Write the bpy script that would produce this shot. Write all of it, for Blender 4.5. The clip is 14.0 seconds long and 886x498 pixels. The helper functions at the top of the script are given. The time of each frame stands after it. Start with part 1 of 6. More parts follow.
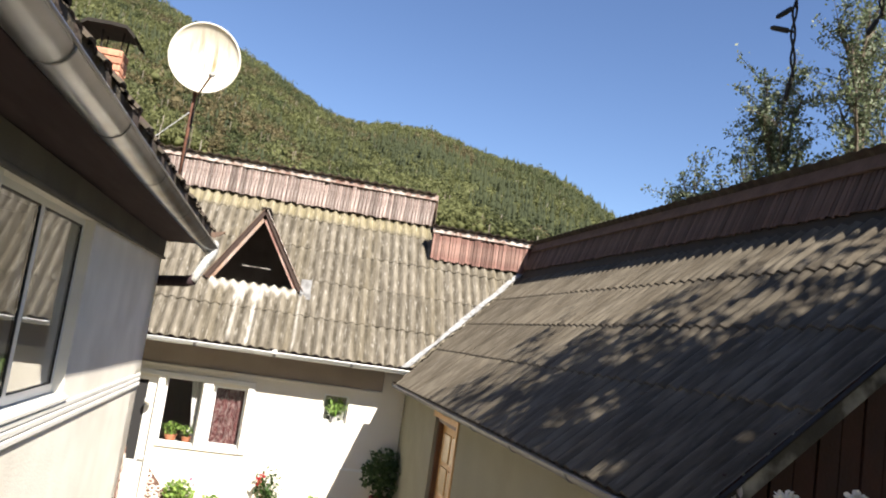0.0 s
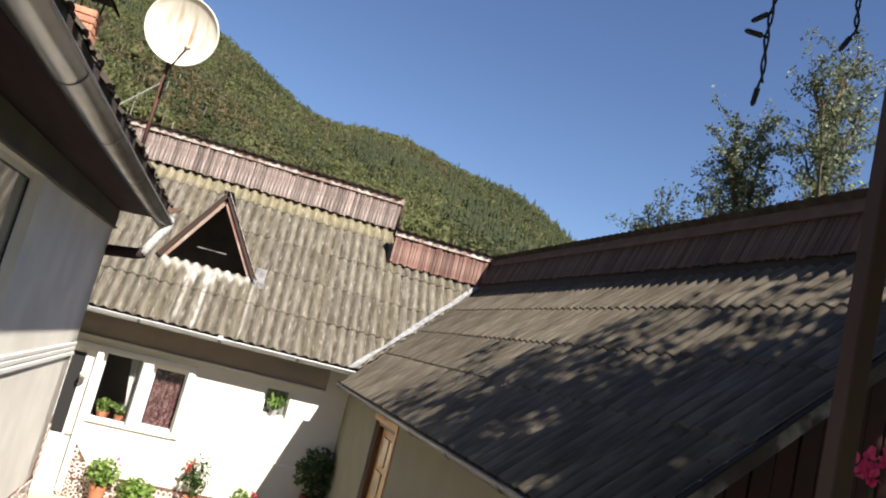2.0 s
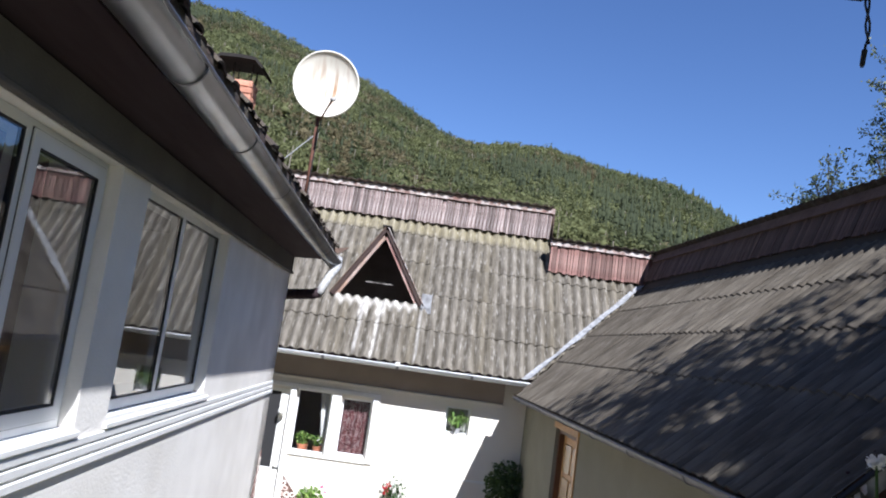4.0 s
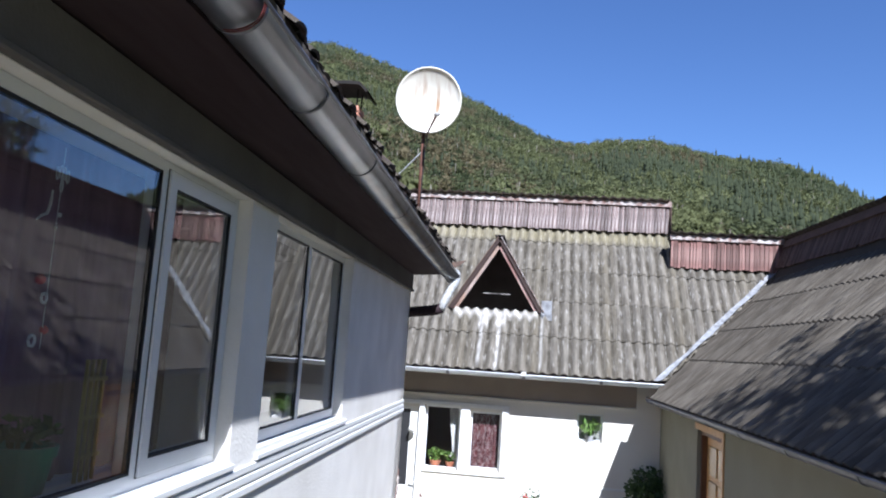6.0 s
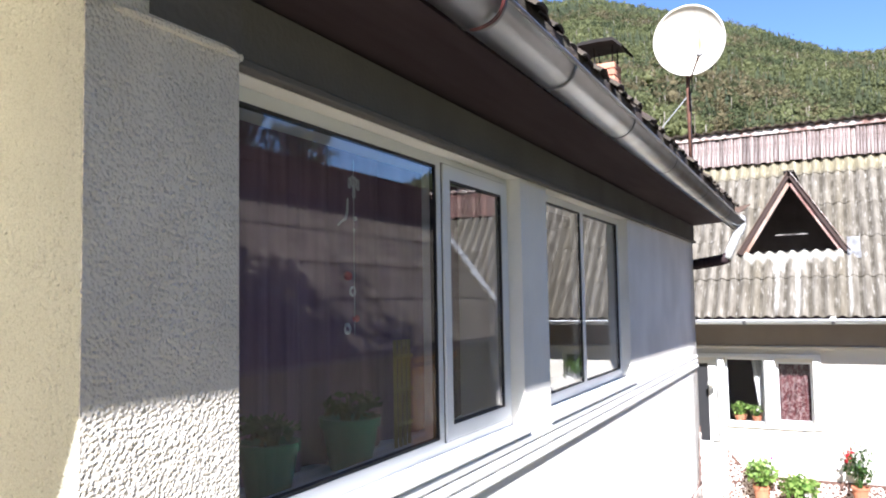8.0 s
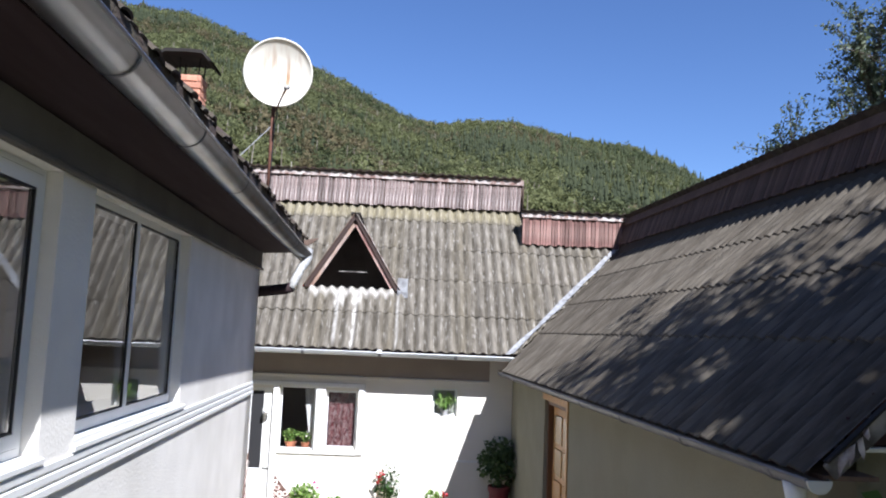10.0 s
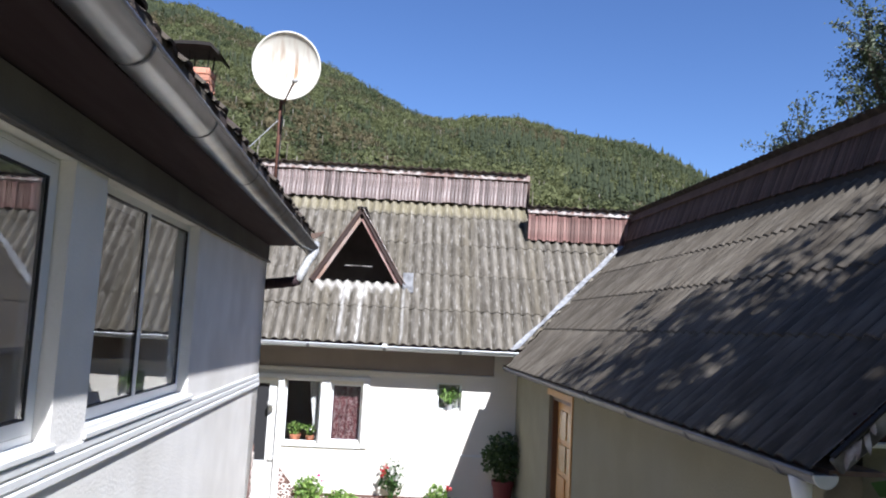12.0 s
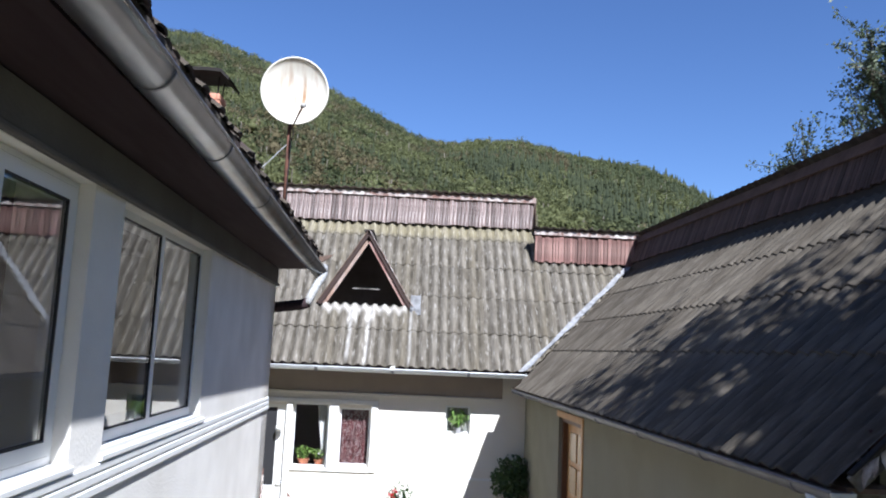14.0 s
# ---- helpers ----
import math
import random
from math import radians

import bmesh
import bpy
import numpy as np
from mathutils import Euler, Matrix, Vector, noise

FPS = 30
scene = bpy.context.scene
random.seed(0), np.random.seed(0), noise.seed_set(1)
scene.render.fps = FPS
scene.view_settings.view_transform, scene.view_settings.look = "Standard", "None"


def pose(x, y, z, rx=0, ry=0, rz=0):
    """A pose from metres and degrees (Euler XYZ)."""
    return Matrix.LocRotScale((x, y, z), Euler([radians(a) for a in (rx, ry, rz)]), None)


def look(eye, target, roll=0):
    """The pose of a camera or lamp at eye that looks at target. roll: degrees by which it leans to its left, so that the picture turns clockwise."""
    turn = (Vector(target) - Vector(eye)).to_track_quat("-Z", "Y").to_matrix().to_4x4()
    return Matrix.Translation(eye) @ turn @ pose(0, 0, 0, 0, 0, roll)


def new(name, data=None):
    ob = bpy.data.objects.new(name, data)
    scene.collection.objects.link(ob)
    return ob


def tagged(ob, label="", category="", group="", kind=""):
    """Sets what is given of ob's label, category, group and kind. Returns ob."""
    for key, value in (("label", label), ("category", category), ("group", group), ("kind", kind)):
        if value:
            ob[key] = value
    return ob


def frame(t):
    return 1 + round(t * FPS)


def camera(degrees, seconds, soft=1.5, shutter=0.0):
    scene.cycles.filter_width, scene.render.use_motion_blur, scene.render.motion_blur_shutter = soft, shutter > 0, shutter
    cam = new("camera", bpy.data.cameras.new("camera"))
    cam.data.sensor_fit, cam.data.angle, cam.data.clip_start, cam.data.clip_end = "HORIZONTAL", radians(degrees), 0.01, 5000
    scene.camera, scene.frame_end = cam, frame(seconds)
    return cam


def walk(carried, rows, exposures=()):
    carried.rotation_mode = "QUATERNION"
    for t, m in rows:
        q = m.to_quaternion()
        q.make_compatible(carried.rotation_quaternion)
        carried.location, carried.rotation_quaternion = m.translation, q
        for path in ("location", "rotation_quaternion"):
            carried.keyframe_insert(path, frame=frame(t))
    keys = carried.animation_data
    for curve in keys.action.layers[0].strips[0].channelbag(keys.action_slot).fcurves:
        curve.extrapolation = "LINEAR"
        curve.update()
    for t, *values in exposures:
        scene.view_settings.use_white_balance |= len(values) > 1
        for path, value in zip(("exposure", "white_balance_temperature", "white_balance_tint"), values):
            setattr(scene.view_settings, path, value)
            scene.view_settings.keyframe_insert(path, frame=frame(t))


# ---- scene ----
cam = camera(59.7, 14.0, 2.0)
PATH = [
    (0, (-0.059, -0.207, 2.954), (0.275, 1.749, 3.204), 8.3),
    (0.5, (-0.012, -0.237, 2.94), (0.113, 1.75, 3.13), 7.9),
    (1, (0.043, -0.261, 2.904), (0.273, 1.717, 3.09), 12.8),
    (1.5, (0.036, -0.202, 2.885), (0.263, 1.781, 3.023), 11.5),
    (2, (0.007, -0.145, 2.89), (0.426, 1.788, 3.188), 14.3),
    (2.5, (0.025, -0.184, 2.891), (0.468, 1.731, 3.263), 12.9),
    (3, (0.033, -0.269, 2.866), (0.398, 1.667, 3.213), 14.2),
    (3.5, (0.015, -0.345, 2.857), (0.139, 1.631, 3.138), 10.1),
    (3.7, (0.016, -0.351, 2.851), (0.076, 1.632, 3.11), 9.1),
    (5.8, (-0.062, -0.219, 2.856), (-0.176, 1.76, 3.125), 4.8),
    (6, (-0.086, -0.246, 2.856), (-0.35, 1.72, 3.108), 3.9),
    (6.5, (-0.119, -0.308, 2.872), (-0.859, 1.537, 3.093), 2.0),
    (7, (-0.12, -0.347, 2.879), (-1.206, 1.327, 3.022), 2.5),
    (7.5, (-0.092, -0.361, 2.885), (-1.216, 1.284, 3.054), 0.8),
    (8, (-0.028, -0.318, 2.882), (-0.967, 1.443, 3.015), -1.0),
    (8.5, (0.01, -0.279, 2.871), (-0.558, 1.635, 2.977), -0.5),
    (9, (0.026, -0.232, 2.868), (-0.121, 1.758, 2.996), -0.4),
    (9.2, (0.022, -0.219, 2.865), (-0.021, 1.774, 3.027), 0.6),
    (11.3, (0.025, -0.157, 2.849), (0.157, 1.825, 3.088), 3.0),
    (11.5, (0.019, -0.169, 2.846), (0.127, 1.813, 3.087), 2.8),
    (12, (0.003, -0.192, 2.84), (0.083, 1.796, 3.045), 3.0),
    (12.5, (-0.02, -0.183, 2.843), (0.08, 1.804, 3.05), 5.0),
    (13, (-0.027, -0.163, 2.844), (0.125, 1.821, 3.042), 4.6),
    (13.5, (-0.032, -0.175, 2.841), (0.159, 1.806, 3.041), 5.4),
    (14, (-0.036, -0.214, 2.822), (0.029, 1.767, 3.086), 2.6),
]
EXPOSURES = [
    (0.0, 1.45, 7000, 10), (0.4, 1.23, 7100, 9), (1.5, 1.13, 7000, 9), (2.0, 1.11, 6900, 10), (2.5, 1.09, 6500, 11), (3.2, 1.07, 6070, 13), (3.7, 1.05, 5820, 13),
    (5.8, 1.07, 5470, 13), (6.1, 1.05, 5420, 13), (6.5, 1.01, 5520, 13), (7.0, 1.61, 5870, 13), (7.5, 1.77, 5820, 14), (8.0, 1.87, 5870, 14), (8.5, 1.65, 5870, 13),
    (9.0, 1.27, 5820, 13), (9.5, 1.15, 5750, 13), (12.5, 1.09, 5700, 13), (14.0, 1.09, 5600, 12),
]
walk(cam, [(t, look(eye, target, roll)) for t, eye, target, roll in PATH], EXPOSURES)

# ---- light ----
SUN_WAY = Vector((-0.375, 0.95, -1.0)).normalized()
world = bpy.data.worlds.new("sky")
scene.world = world
world.use_nodes = True
wn = world.node_tree
bg = wn.nodes["Background"]
sky = wn.nodes.new("ShaderNodeTexSky")
sky.sky_type = "NISHITA"
sky.sun_disc = False
sky.sun_elevation = math.asin(-SUN_WAY.z)
sky.sun_rotation = math.atan2(-SUN_WAY.x, -SUN_WAY.y)
sky.altitude = 600
sky.air_density = 1.0
sky.dust_density = 0.0
sky.ozone_density = 4.0
deep = wn.nodes.new("ShaderNodeHueSaturation")
deep.inputs["Saturation"].default_value = 1.07
deep.inputs["Hue"].default_value = 0.508
wn.links.new(sky.outputs[0], deep.inputs["Color"])
wn.links.new(deep.outputs[0], bg.inputs[0])
bg.inputs[1].default_value = 0.067
sun = new("sun", bpy.data.lights.new("sun", "SUN"))
sun.data.energy = 5.0
sun.data.angle = radians(0.53)
sun.data.color = (1.0, 0.955, 0.885)
sun.matrix_world = look((4, -14, 18), Vector((4, -14, 18)) + SUN_WAY)


# ---- materials ----
def shade(name, colour, rough=0.8, metal=0.0, second=None, scale=6.0, amount=0.5, bump=0.0, bump_scale=60.0,
          third=None, third_scale=1.2, third_amount=0.4, per=0.0, island=False, spec=0.4, stretch=(1, 1, 1), coords="Object", bump_detail=4.0):
    """A surface of one colour broken by two scales of noise, with fine relief; per: how much pieces differ."""
    m = bpy.data.materials.new(name)
    m.use_nodes = True
    t = m.node_tree
    b = t.nodes["Principled BSDF"]
    b.inputs["Roughness"].default_value = rough
    b.inputs["Metallic"].default_value = metal
    b.inputs["Specular IOR Level"].default_value = spec
    tc = t.nodes.new("ShaderNodeTexCoord")
    mp = t.nodes.new("ShaderNodeMapping")
    mp.inputs["Scale"].default_value = stretch
    t.links.new(tc.outputs[coords], mp.inputs[0])

    def mixed(a, c, scale, amount, detail=5.0, lo=0.35, hi=0.65):
        n = t.nodes.new("ShaderNodeTexNoise")
        n.inputs["Scale"].default_value = scale
        n.inputs["Detail"].default_value = detail
        t.links.new(mp.outputs[0], n.inputs["Vector"])
        r = t.nodes.new("ShaderNodeMapRange")
        r.inputs[1].default_value, r.inputs[2].default_value = lo, hi
        r.inputs[3].default_value, r.inputs[4].default_value = 0.0, amount
        t.links.new(n.outputs["Fac"], r.inputs[0])
        x = t.nodes.new("ShaderNodeMix")
        x.data_type = "RGBA"
        t.links.new(r.outputs[0], x.inputs[0])
        for socket, v in ((x.inputs[6], a), (x.inputs[7], c)):
            if isinstance(v, tuple):
                socket.default_value = (*v, 1)
            else:
                t.links.new(v, socket)
        return x.outputs[2]

    col = colour
    if second:
        col = mixed(col, second, scale, amount)
    if third:
        col = mixed(col, third, third_scale, third_amount, 3.0, 0.45, 0.7)
    if per:
        src = t.nodes.new("ShaderNodeNewGeometry" if island else "ShaderNodeObjectInfo")
        h = t.nodes.new("ShaderNodeHueSaturation")
        r = t.nodes.new("ShaderNodeMapRange")
        r.inputs[3].default_value, r.inputs[4].default_value = 1 - per, 1 + per
        t.links.new(src.outputs["Random Per Island" if island else "Random"], r.inputs[0])
        t.links.new(r.outputs[0], h.inputs["Value"])
        if isinstance(col, tuple):
            h.inputs["Color"].default_value = (*col, 1)
        else:
            t.links.new(col, h.inputs["Color"])
        col = h.outputs[0]
    if isinstance(col, tuple):
        b.inputs["Base Color"].default_value = (*col, 1)
    else:
        t.links.new(col, b.inputs["Base Color"])
    if bump:
        n = t.nodes.new("ShaderNodeTexNoise")
        n.inputs["Scale"].default_value = bump_scale
        n.inputs["Detail"].default_value = bump_detail
        t.links.new(mp.outputs[0], n.inputs["Vector"])
        u = t.nodes.new("ShaderNodeBump")
        u.inputs["Strength"].default_value = min(bump, 1.0)
        u.inputs["Distance"].default_value = 0.02 * max(bump, 1.0)
        t.links.new(n.outputs["Fac"], u.inputs["Height"])
        t.links.new(u.outputs[0], b.inputs["Normal"])
    return m


def palette(name, colours, rough=0.7, island=True, bump=0.0, translucent=0.0):
    """Colours dealt out at random to the pieces of a mesh, or to objects."""
    m = bpy.data.materials.new(name)
    m.use_nodes = True
    t = m.node_tree
    b = t.nodes["Principled BSDF"]
    b.inputs["Roughness"].default_value = rough
    b.inputs["Specular IOR Level"].default_value = 0.25
    src = t.nodes.new("ShaderNodeNewGeometry" if island else "ShaderNodeObjectInfo")
    ramp = t.nodes.new("ShaderNodeValToRGB")
    ramp.color_ramp.interpolation = "LINEAR"
    while len(ramp.color_ramp.elements) < len(colours):
        ramp.color_ramp.elements.new(0.5)
    for i, c in enumerate(colours):
        ramp.color_ramp.elements[i].position = i / max(1, len(colours) - 1)
        ramp.color_ramp.elements[i].color = (*c, 1)
    t.links.new(src.outputs["Random Per Island" if island else "Random"], ramp.inputs[0])
    t.links.new(ramp.outputs[0], b.inputs["Base Color"])
    if translucent:
        tr = t.nodes.new("ShaderNodeBsdfTranslucent")
        t.links.new(ramp.outputs[0], tr.inputs[0])
        mx = t.nodes.new("ShaderNodeMixShader")
        mx.inputs[0].default_value = translucent
        t.links.new(b.outputs[0], mx.inputs[1])
        t.links.new(tr.outputs[0], mx.inputs[2])
        t.links.new(mx.outputs[0], t.nodes["Material Output"].inputs[0])
    return m


def glass_material(name, tint=(0.94, 0.955, 0.96), gloss=0.0):
    """Thin pane: clear, with a mirror that grows at grazing angles."""
    m = bpy.data.materials.new(name)
    m.use_nodes = True
    t = m.node_tree
    t.nodes.remove(t.nodes["Principled BSDF"])
    clear = t.nodes.new("ShaderNodeBsdfTransparent")
    clear.inputs[0].default_value = (*tint, 1)
    mirror = t.nodes.new("ShaderNodeBsdfGlossy")
    mirror.inputs["Roughness"].default_value = 0.008
    f = t.nodes.new("ShaderNodeLayerWeight")
    f.inputs["Blend"].default_value = 0.5
    p = t.nodes.new("ShaderNodeMath")
    p.operation = "POWER"
    p.inputs[1].default_value = 5.0
    t.links.new(f.outputs["Facing"], p.inputs[0])
    r = t.nodes.new("ShaderNodeMapRange")
    r.inputs[1].default_value, r.inputs[2].default_value = 0.0, 1.0
    r.inputs[3].default_value, r.inputs[4].default_value = gloss, 1.0
    t.links.new(p.outputs[0], r.inputs[0])
    x = t.nodes.new("ShaderNodeMixShader")
    t.links.new(r.outputs[0], x.inputs[0])
    t.links.new(clear.outputs[0], x.inputs[1])
    t.links.new(mirror.outputs[0], x.inputs[2])
    t.links.new(x.outputs[0], t.nodes["Material Output"].inputs[0])
    return m


def cement_material(name, lichen, streaks=(), base=(0.192, 0.174, 0.145), dark=(0.098, 0.086, 0.069), trough=1.0):
    """Weathered corrugated cement: grey, lichen-stained, darker in the troughs, streaked down the slope; streaks: lime
    runs (x, half width, y low, y high).
    """
    m = shade(name, base, 0.95, second=dark, scale=13, amount=0.9, third=lichen, third_scale=1.6,
              third_amount=0.32, bump=0.5, bump_scale=90, per=0.10, spec=0.06, coords="Object", stretch=(1, 0.22, 1))
    t = m.node_tree
    b = t.nodes["Principled BSDF"]
    col = b.inputs["Base Color"].links[0].from_socket
    geo = t.nodes.new("ShaderNodeNewGeometry")
    sp = t.nodes.new("ShaderNodeSeparateXYZ")
    t.links.new(geo.outputs["Position"], sp.inputs[0])

    def math_node(op, a, c, clamp=False):
        n = t.nodes.new("ShaderNodeMath")
        n.operation, n.use_clamp = op, clamp
        for s_, v in ((n.inputs[0], a), (n.inputs[1], c)):
            if isinstance(v, (int, float)):
                s_.default_value = v
            else:
                t.links.new(v, s_)
        return n.outputs[0]
    speck = t.nodes.new("ShaderNodeTexNoise")
    speck.inputs["Scale"].default_value = 38
    speck.inputs["Detail"].default_value = 3
    runs = t.nodes.new("ShaderNodeMapping")
    runs.inputs["Scale"].default_value = (1.0, 0.16, 0.16) if streaks else (0.16, 1.0, 0.16)
    t.links.new(geo.outputs["Position"], runs.inputs[0])
    t.links.new(runs.outputs[0], speck.inputs["Vector"])
    dots = math_node("MULTIPLY", math_node("SUBTRACT", speck.outputs["Fac"], 0.58), 4.5, True)
    masks = [math_node("MULTIPLY", dots, 0.42 if streaks else 0.10)]
    wob = t.nodes.new("ShaderNodeTexNoise")
    wob.inputs["Scale"].default_value = 7
    t.links.new(geo.outputs["Position"], wob.inputs["Vector"])
    shift = math_node("MULTIPLY", math_node("SUBTRACT", wob.outputs["Fac"], 0.5), 0.04)
    for x0, w, y0, y1 in streaks:
        d = math_node("ABSOLUTE", math_node("SUBTRACT", math_node("ADD", sp.outputs[0], shift), x0), 0.0)
        a = math_node("MULTIPLY", math_node("SUBTRACT", w, d), 28.0, True)
        lo = math_node("MULTIPLY", math_node("SUBTRACT", sp.outputs[1], y0), 12.0, True)
        hi = math_node("MULTIPLY", math_node("SUBTRACT", y1, sp.outputs[1]), 12.0, True)
        masks.append(math_node("MULTIPLY", math_node("MULTIPLY", a, lo), math_node("MULTIPLY", hi, math_node("ADD", math_node("MULTIPLY", wob.outputs["Fac"], 1.2), 0.0))))
    total = masks[0]
    for k in masks[1:]:
        total = math_node("MAXIMUM", total, k)
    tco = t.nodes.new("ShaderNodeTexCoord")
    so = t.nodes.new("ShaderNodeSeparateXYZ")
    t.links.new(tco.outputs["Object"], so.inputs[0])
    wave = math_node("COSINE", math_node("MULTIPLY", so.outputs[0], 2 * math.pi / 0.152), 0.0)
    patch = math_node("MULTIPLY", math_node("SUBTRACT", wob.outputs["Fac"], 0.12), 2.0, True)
    # Patchy darker colour along the bottoms of the waves.
    trough_dark = math_node("MULTIPLY", math_node("MULTIPLY", math_node("SUBTRACT", -0.35, wave), 2.2, True), math_node("MULTIPLY", patch, trough))
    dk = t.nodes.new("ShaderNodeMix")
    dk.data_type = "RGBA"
    t.links.new(trough_dark, dk.inputs[0])
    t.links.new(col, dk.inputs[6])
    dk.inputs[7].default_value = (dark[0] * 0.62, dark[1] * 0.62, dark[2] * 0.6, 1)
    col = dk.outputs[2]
    if streaks:
        high = math_node("MULTIPLY", math_node("SUBTRACT", sp.outputs[2], 4.70), 9.0, True)
        crust = t.nodes.new("ShaderNodeMix")
        crust.data_type = "RGBA"
        t.links.new(math_node("MULTIPLY", high, math_node("ADD", math_node("MULTIPLY", speck.outputs["Fac"], 1.1), -0.1)), crust.inputs[0])
        t.links.new(col, crust.inputs[6])
        crust.inputs[7].default_value = (0.29, 0.255, 0.155, 1)
        col = crust.outputs[2]
    mx = t.nodes.new("ShaderNodeMix")
    mx.data_type = "RGBA"
    t.links.new(total, mx.inputs[0])
    t.links.new(col, mx.inputs[6])
    mx.inputs[7].default_value = (0.60, 0.575, 0.53, 1)
    t.links.new(mx.outputs[2], b.inputs["Base Color"])
    return m


def lumpy(m, scale, height):
    """Relief of thrown-on grains: rounded lumps of about 1/scale metres, pitted between."""
    t = m.node_tree
    geo = t.nodes.new("ShaderNodeNewGeometry")
    total = None
    for k, part_of, lo, hi in ((1.0, 0.6, 0.75, 0.1), (0.72, 0.7, 0.12, 0.42)):
        v = t.nodes.new("ShaderNodeTexVoronoi")
        v.inputs["Scale"].default_value = scale * k
        t.links.new(geo.outputs["Position"], v.inputs["Vector"])
        up = t.nodes.new("ShaderNodeMapRange")
        up.interpolation_type = "SMOOTHSTEP"
        up.inputs[1].default_value, up.inputs[2].default_value = lo, hi
        up.inputs[3].default_value, up.inputs[4].default_value = 0.0, part_of
        t.links.new(v.outputs["Distance"], up.inputs[0])
        if total is None:
            total = up.outputs[0]
        else:
            add = t.nodes.new("ShaderNodeMath")
            t.links.new(total, add.inputs[0])
            t.links.new(up.outputs[0], add.inputs[1])
            total = add.outputs[0]
    u = t.nodes.new("ShaderNodeBump")
    u.inputs["Strength"].default_value = 1.0
    u.inputs["Distance"].default_value = height
    t.links.new(total, u.inputs["Height"])
    t.links.new(u.outputs[0], t.nodes["Principled BSDF"].inputs["Normal"])


PLASTER = shade("white_plaster", (0.80, 0.76, 0.68), 0.9, second=(0.70, 0.66, 0.58), scale=2.5, amount=0.4, bump=0.15, bump_scale=70, third=(0.66, 0.64, 0.58), third_scale=0.7, third_amount=0.2)
HOUSE_PLASTER = shade("off_white_plaster", (0.92, 0.885, 0.82), 0.9, second=(0.79, 0.755, 0.695), scale=3.5, amount=0.5, bump=0.16, bump_scale=60, third=(0.66, 0.62, 0.545), third_scale=1.3, third_amount=0.45)
ROUGHCAST = shade("roughcast", (0.78, 0.72, 0.625), 0.95, second=(0.64, 0.585, 0.50), scale=9, amount=0.4, third=(0.50, 0.465, 0.41), third_scale=1.5, third_amount=0.4)
lumpy(ROUGHCAST, 110, 0.0044)
CREAM = shade("cream_roughcast", (0.63, 0.605, 0.49), 0.95, second=(0.53, 0.505, 0.405), scale=4, amount=0.6, third=(0.34, 0.305, 0.215), third_scale=260, third_amount=0.4)
lumpy(CREAM, 120, 0.0026)
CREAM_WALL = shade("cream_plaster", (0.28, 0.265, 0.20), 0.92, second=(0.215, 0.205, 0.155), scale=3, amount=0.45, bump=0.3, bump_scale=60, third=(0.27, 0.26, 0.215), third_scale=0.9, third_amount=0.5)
TRIM = shade("white_trim", (0.82, 0.82, 0.80), 0.6, second=(0.66, 0.65, 0.62), scale=5, amount=0.3, bump=0.1)
PVC = shade("white_window_plastic", (0.78, 0.79, 0.80), 0.35, second=(0.68, 0.69, 0.70), scale=3, amount=0.25)
RUBBER = shade("black_gasket", (0.02, 0.02, 0.022), 0.6)
SOFFIT = shade("brown_soffit_board", (0.044, 0.031, 0.034), 0.85, spec=0.08, second=(0.032, 0.020, 0.022), scale=4, amount=0.6, stretch=(8, 0.6, 1), third=(0.072, 0.052, 0.056), third_scale=1.5)
# Frieze grey is set dark so its colour holds the eaves' shade.
FRIEZE = shade("shade_grey_frieze", (0.165, 0.152, 0.140), 0.95, spec=0.08, second=(0.115, 0.105, 0.097), scale=3, amount=0.5, bump=0.2)
ZINC = shade("zinc_sheet", (0.35, 0.362, 0.382), 0.30, 0.92, second=(0.23, 0.236, 0.247), scale=11, amount=0.6, bump=0.07, bump_scale=9, third=(0.25, 0.24, 0.225), third_scale=5, third_amount=0.6, stretch=(1, 0.5, 1))
LIMED = shade("limed_zinc", (0.74, 0.74, 0.71), 0.8, second=(0.36, 0.36, 0.34), scale=16, amount=0.7, bump=0.2)
ELBOW = shade("chalky_zinc", (0.46, 0.46, 0.45), 0.75, second=(0.20, 0.20, 0.19), scale=22, amount=0.8, bump=0.3)
ZINC_DARK = shade("dark_weathered_zinc", (0.20, 0.20, 0.215), 0.5, 0.6, second=(0.11, 0.11, 0.12), scale=6, amount=0.6, bump=0.12, bump_scale=12)
ZINC_PALE = shade("pale_zinc", (0.56, 0.575, 0.59), 0.5, 0.35, second=(0.36, 0.37, 0.38), scale=6, amount=0.5, bump=0.1)
TILE = shade("dark_clay_tile", (0.062, 0.040, 0.033), 0.9, second=(0.03, 0.026, 0.022), scale=9, amount=0.7, bump=0.6, per=0.3, third=(0.12, 0.11, 0.07), third_scale=5, third_amount=0.4)
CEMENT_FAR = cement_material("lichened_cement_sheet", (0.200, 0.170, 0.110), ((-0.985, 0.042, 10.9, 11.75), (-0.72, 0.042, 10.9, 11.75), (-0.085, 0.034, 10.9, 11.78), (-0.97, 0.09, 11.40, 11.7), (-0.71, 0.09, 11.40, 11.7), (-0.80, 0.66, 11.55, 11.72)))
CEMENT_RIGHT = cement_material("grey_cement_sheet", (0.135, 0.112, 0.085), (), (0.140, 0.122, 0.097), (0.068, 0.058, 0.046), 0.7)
LATH = shade("weathered_pinkish_lath", (0.27, 0.20, 0.185), 0.9, second=(0.095, 0.058, 0.05), scale=16, amount=0.95, stretch=(1, 1, 0.35), bump=0.4, per=0.42, third=(0.47, 0.43, 0.41), third_scale=5, third_amount=0.95, coords="Generated")
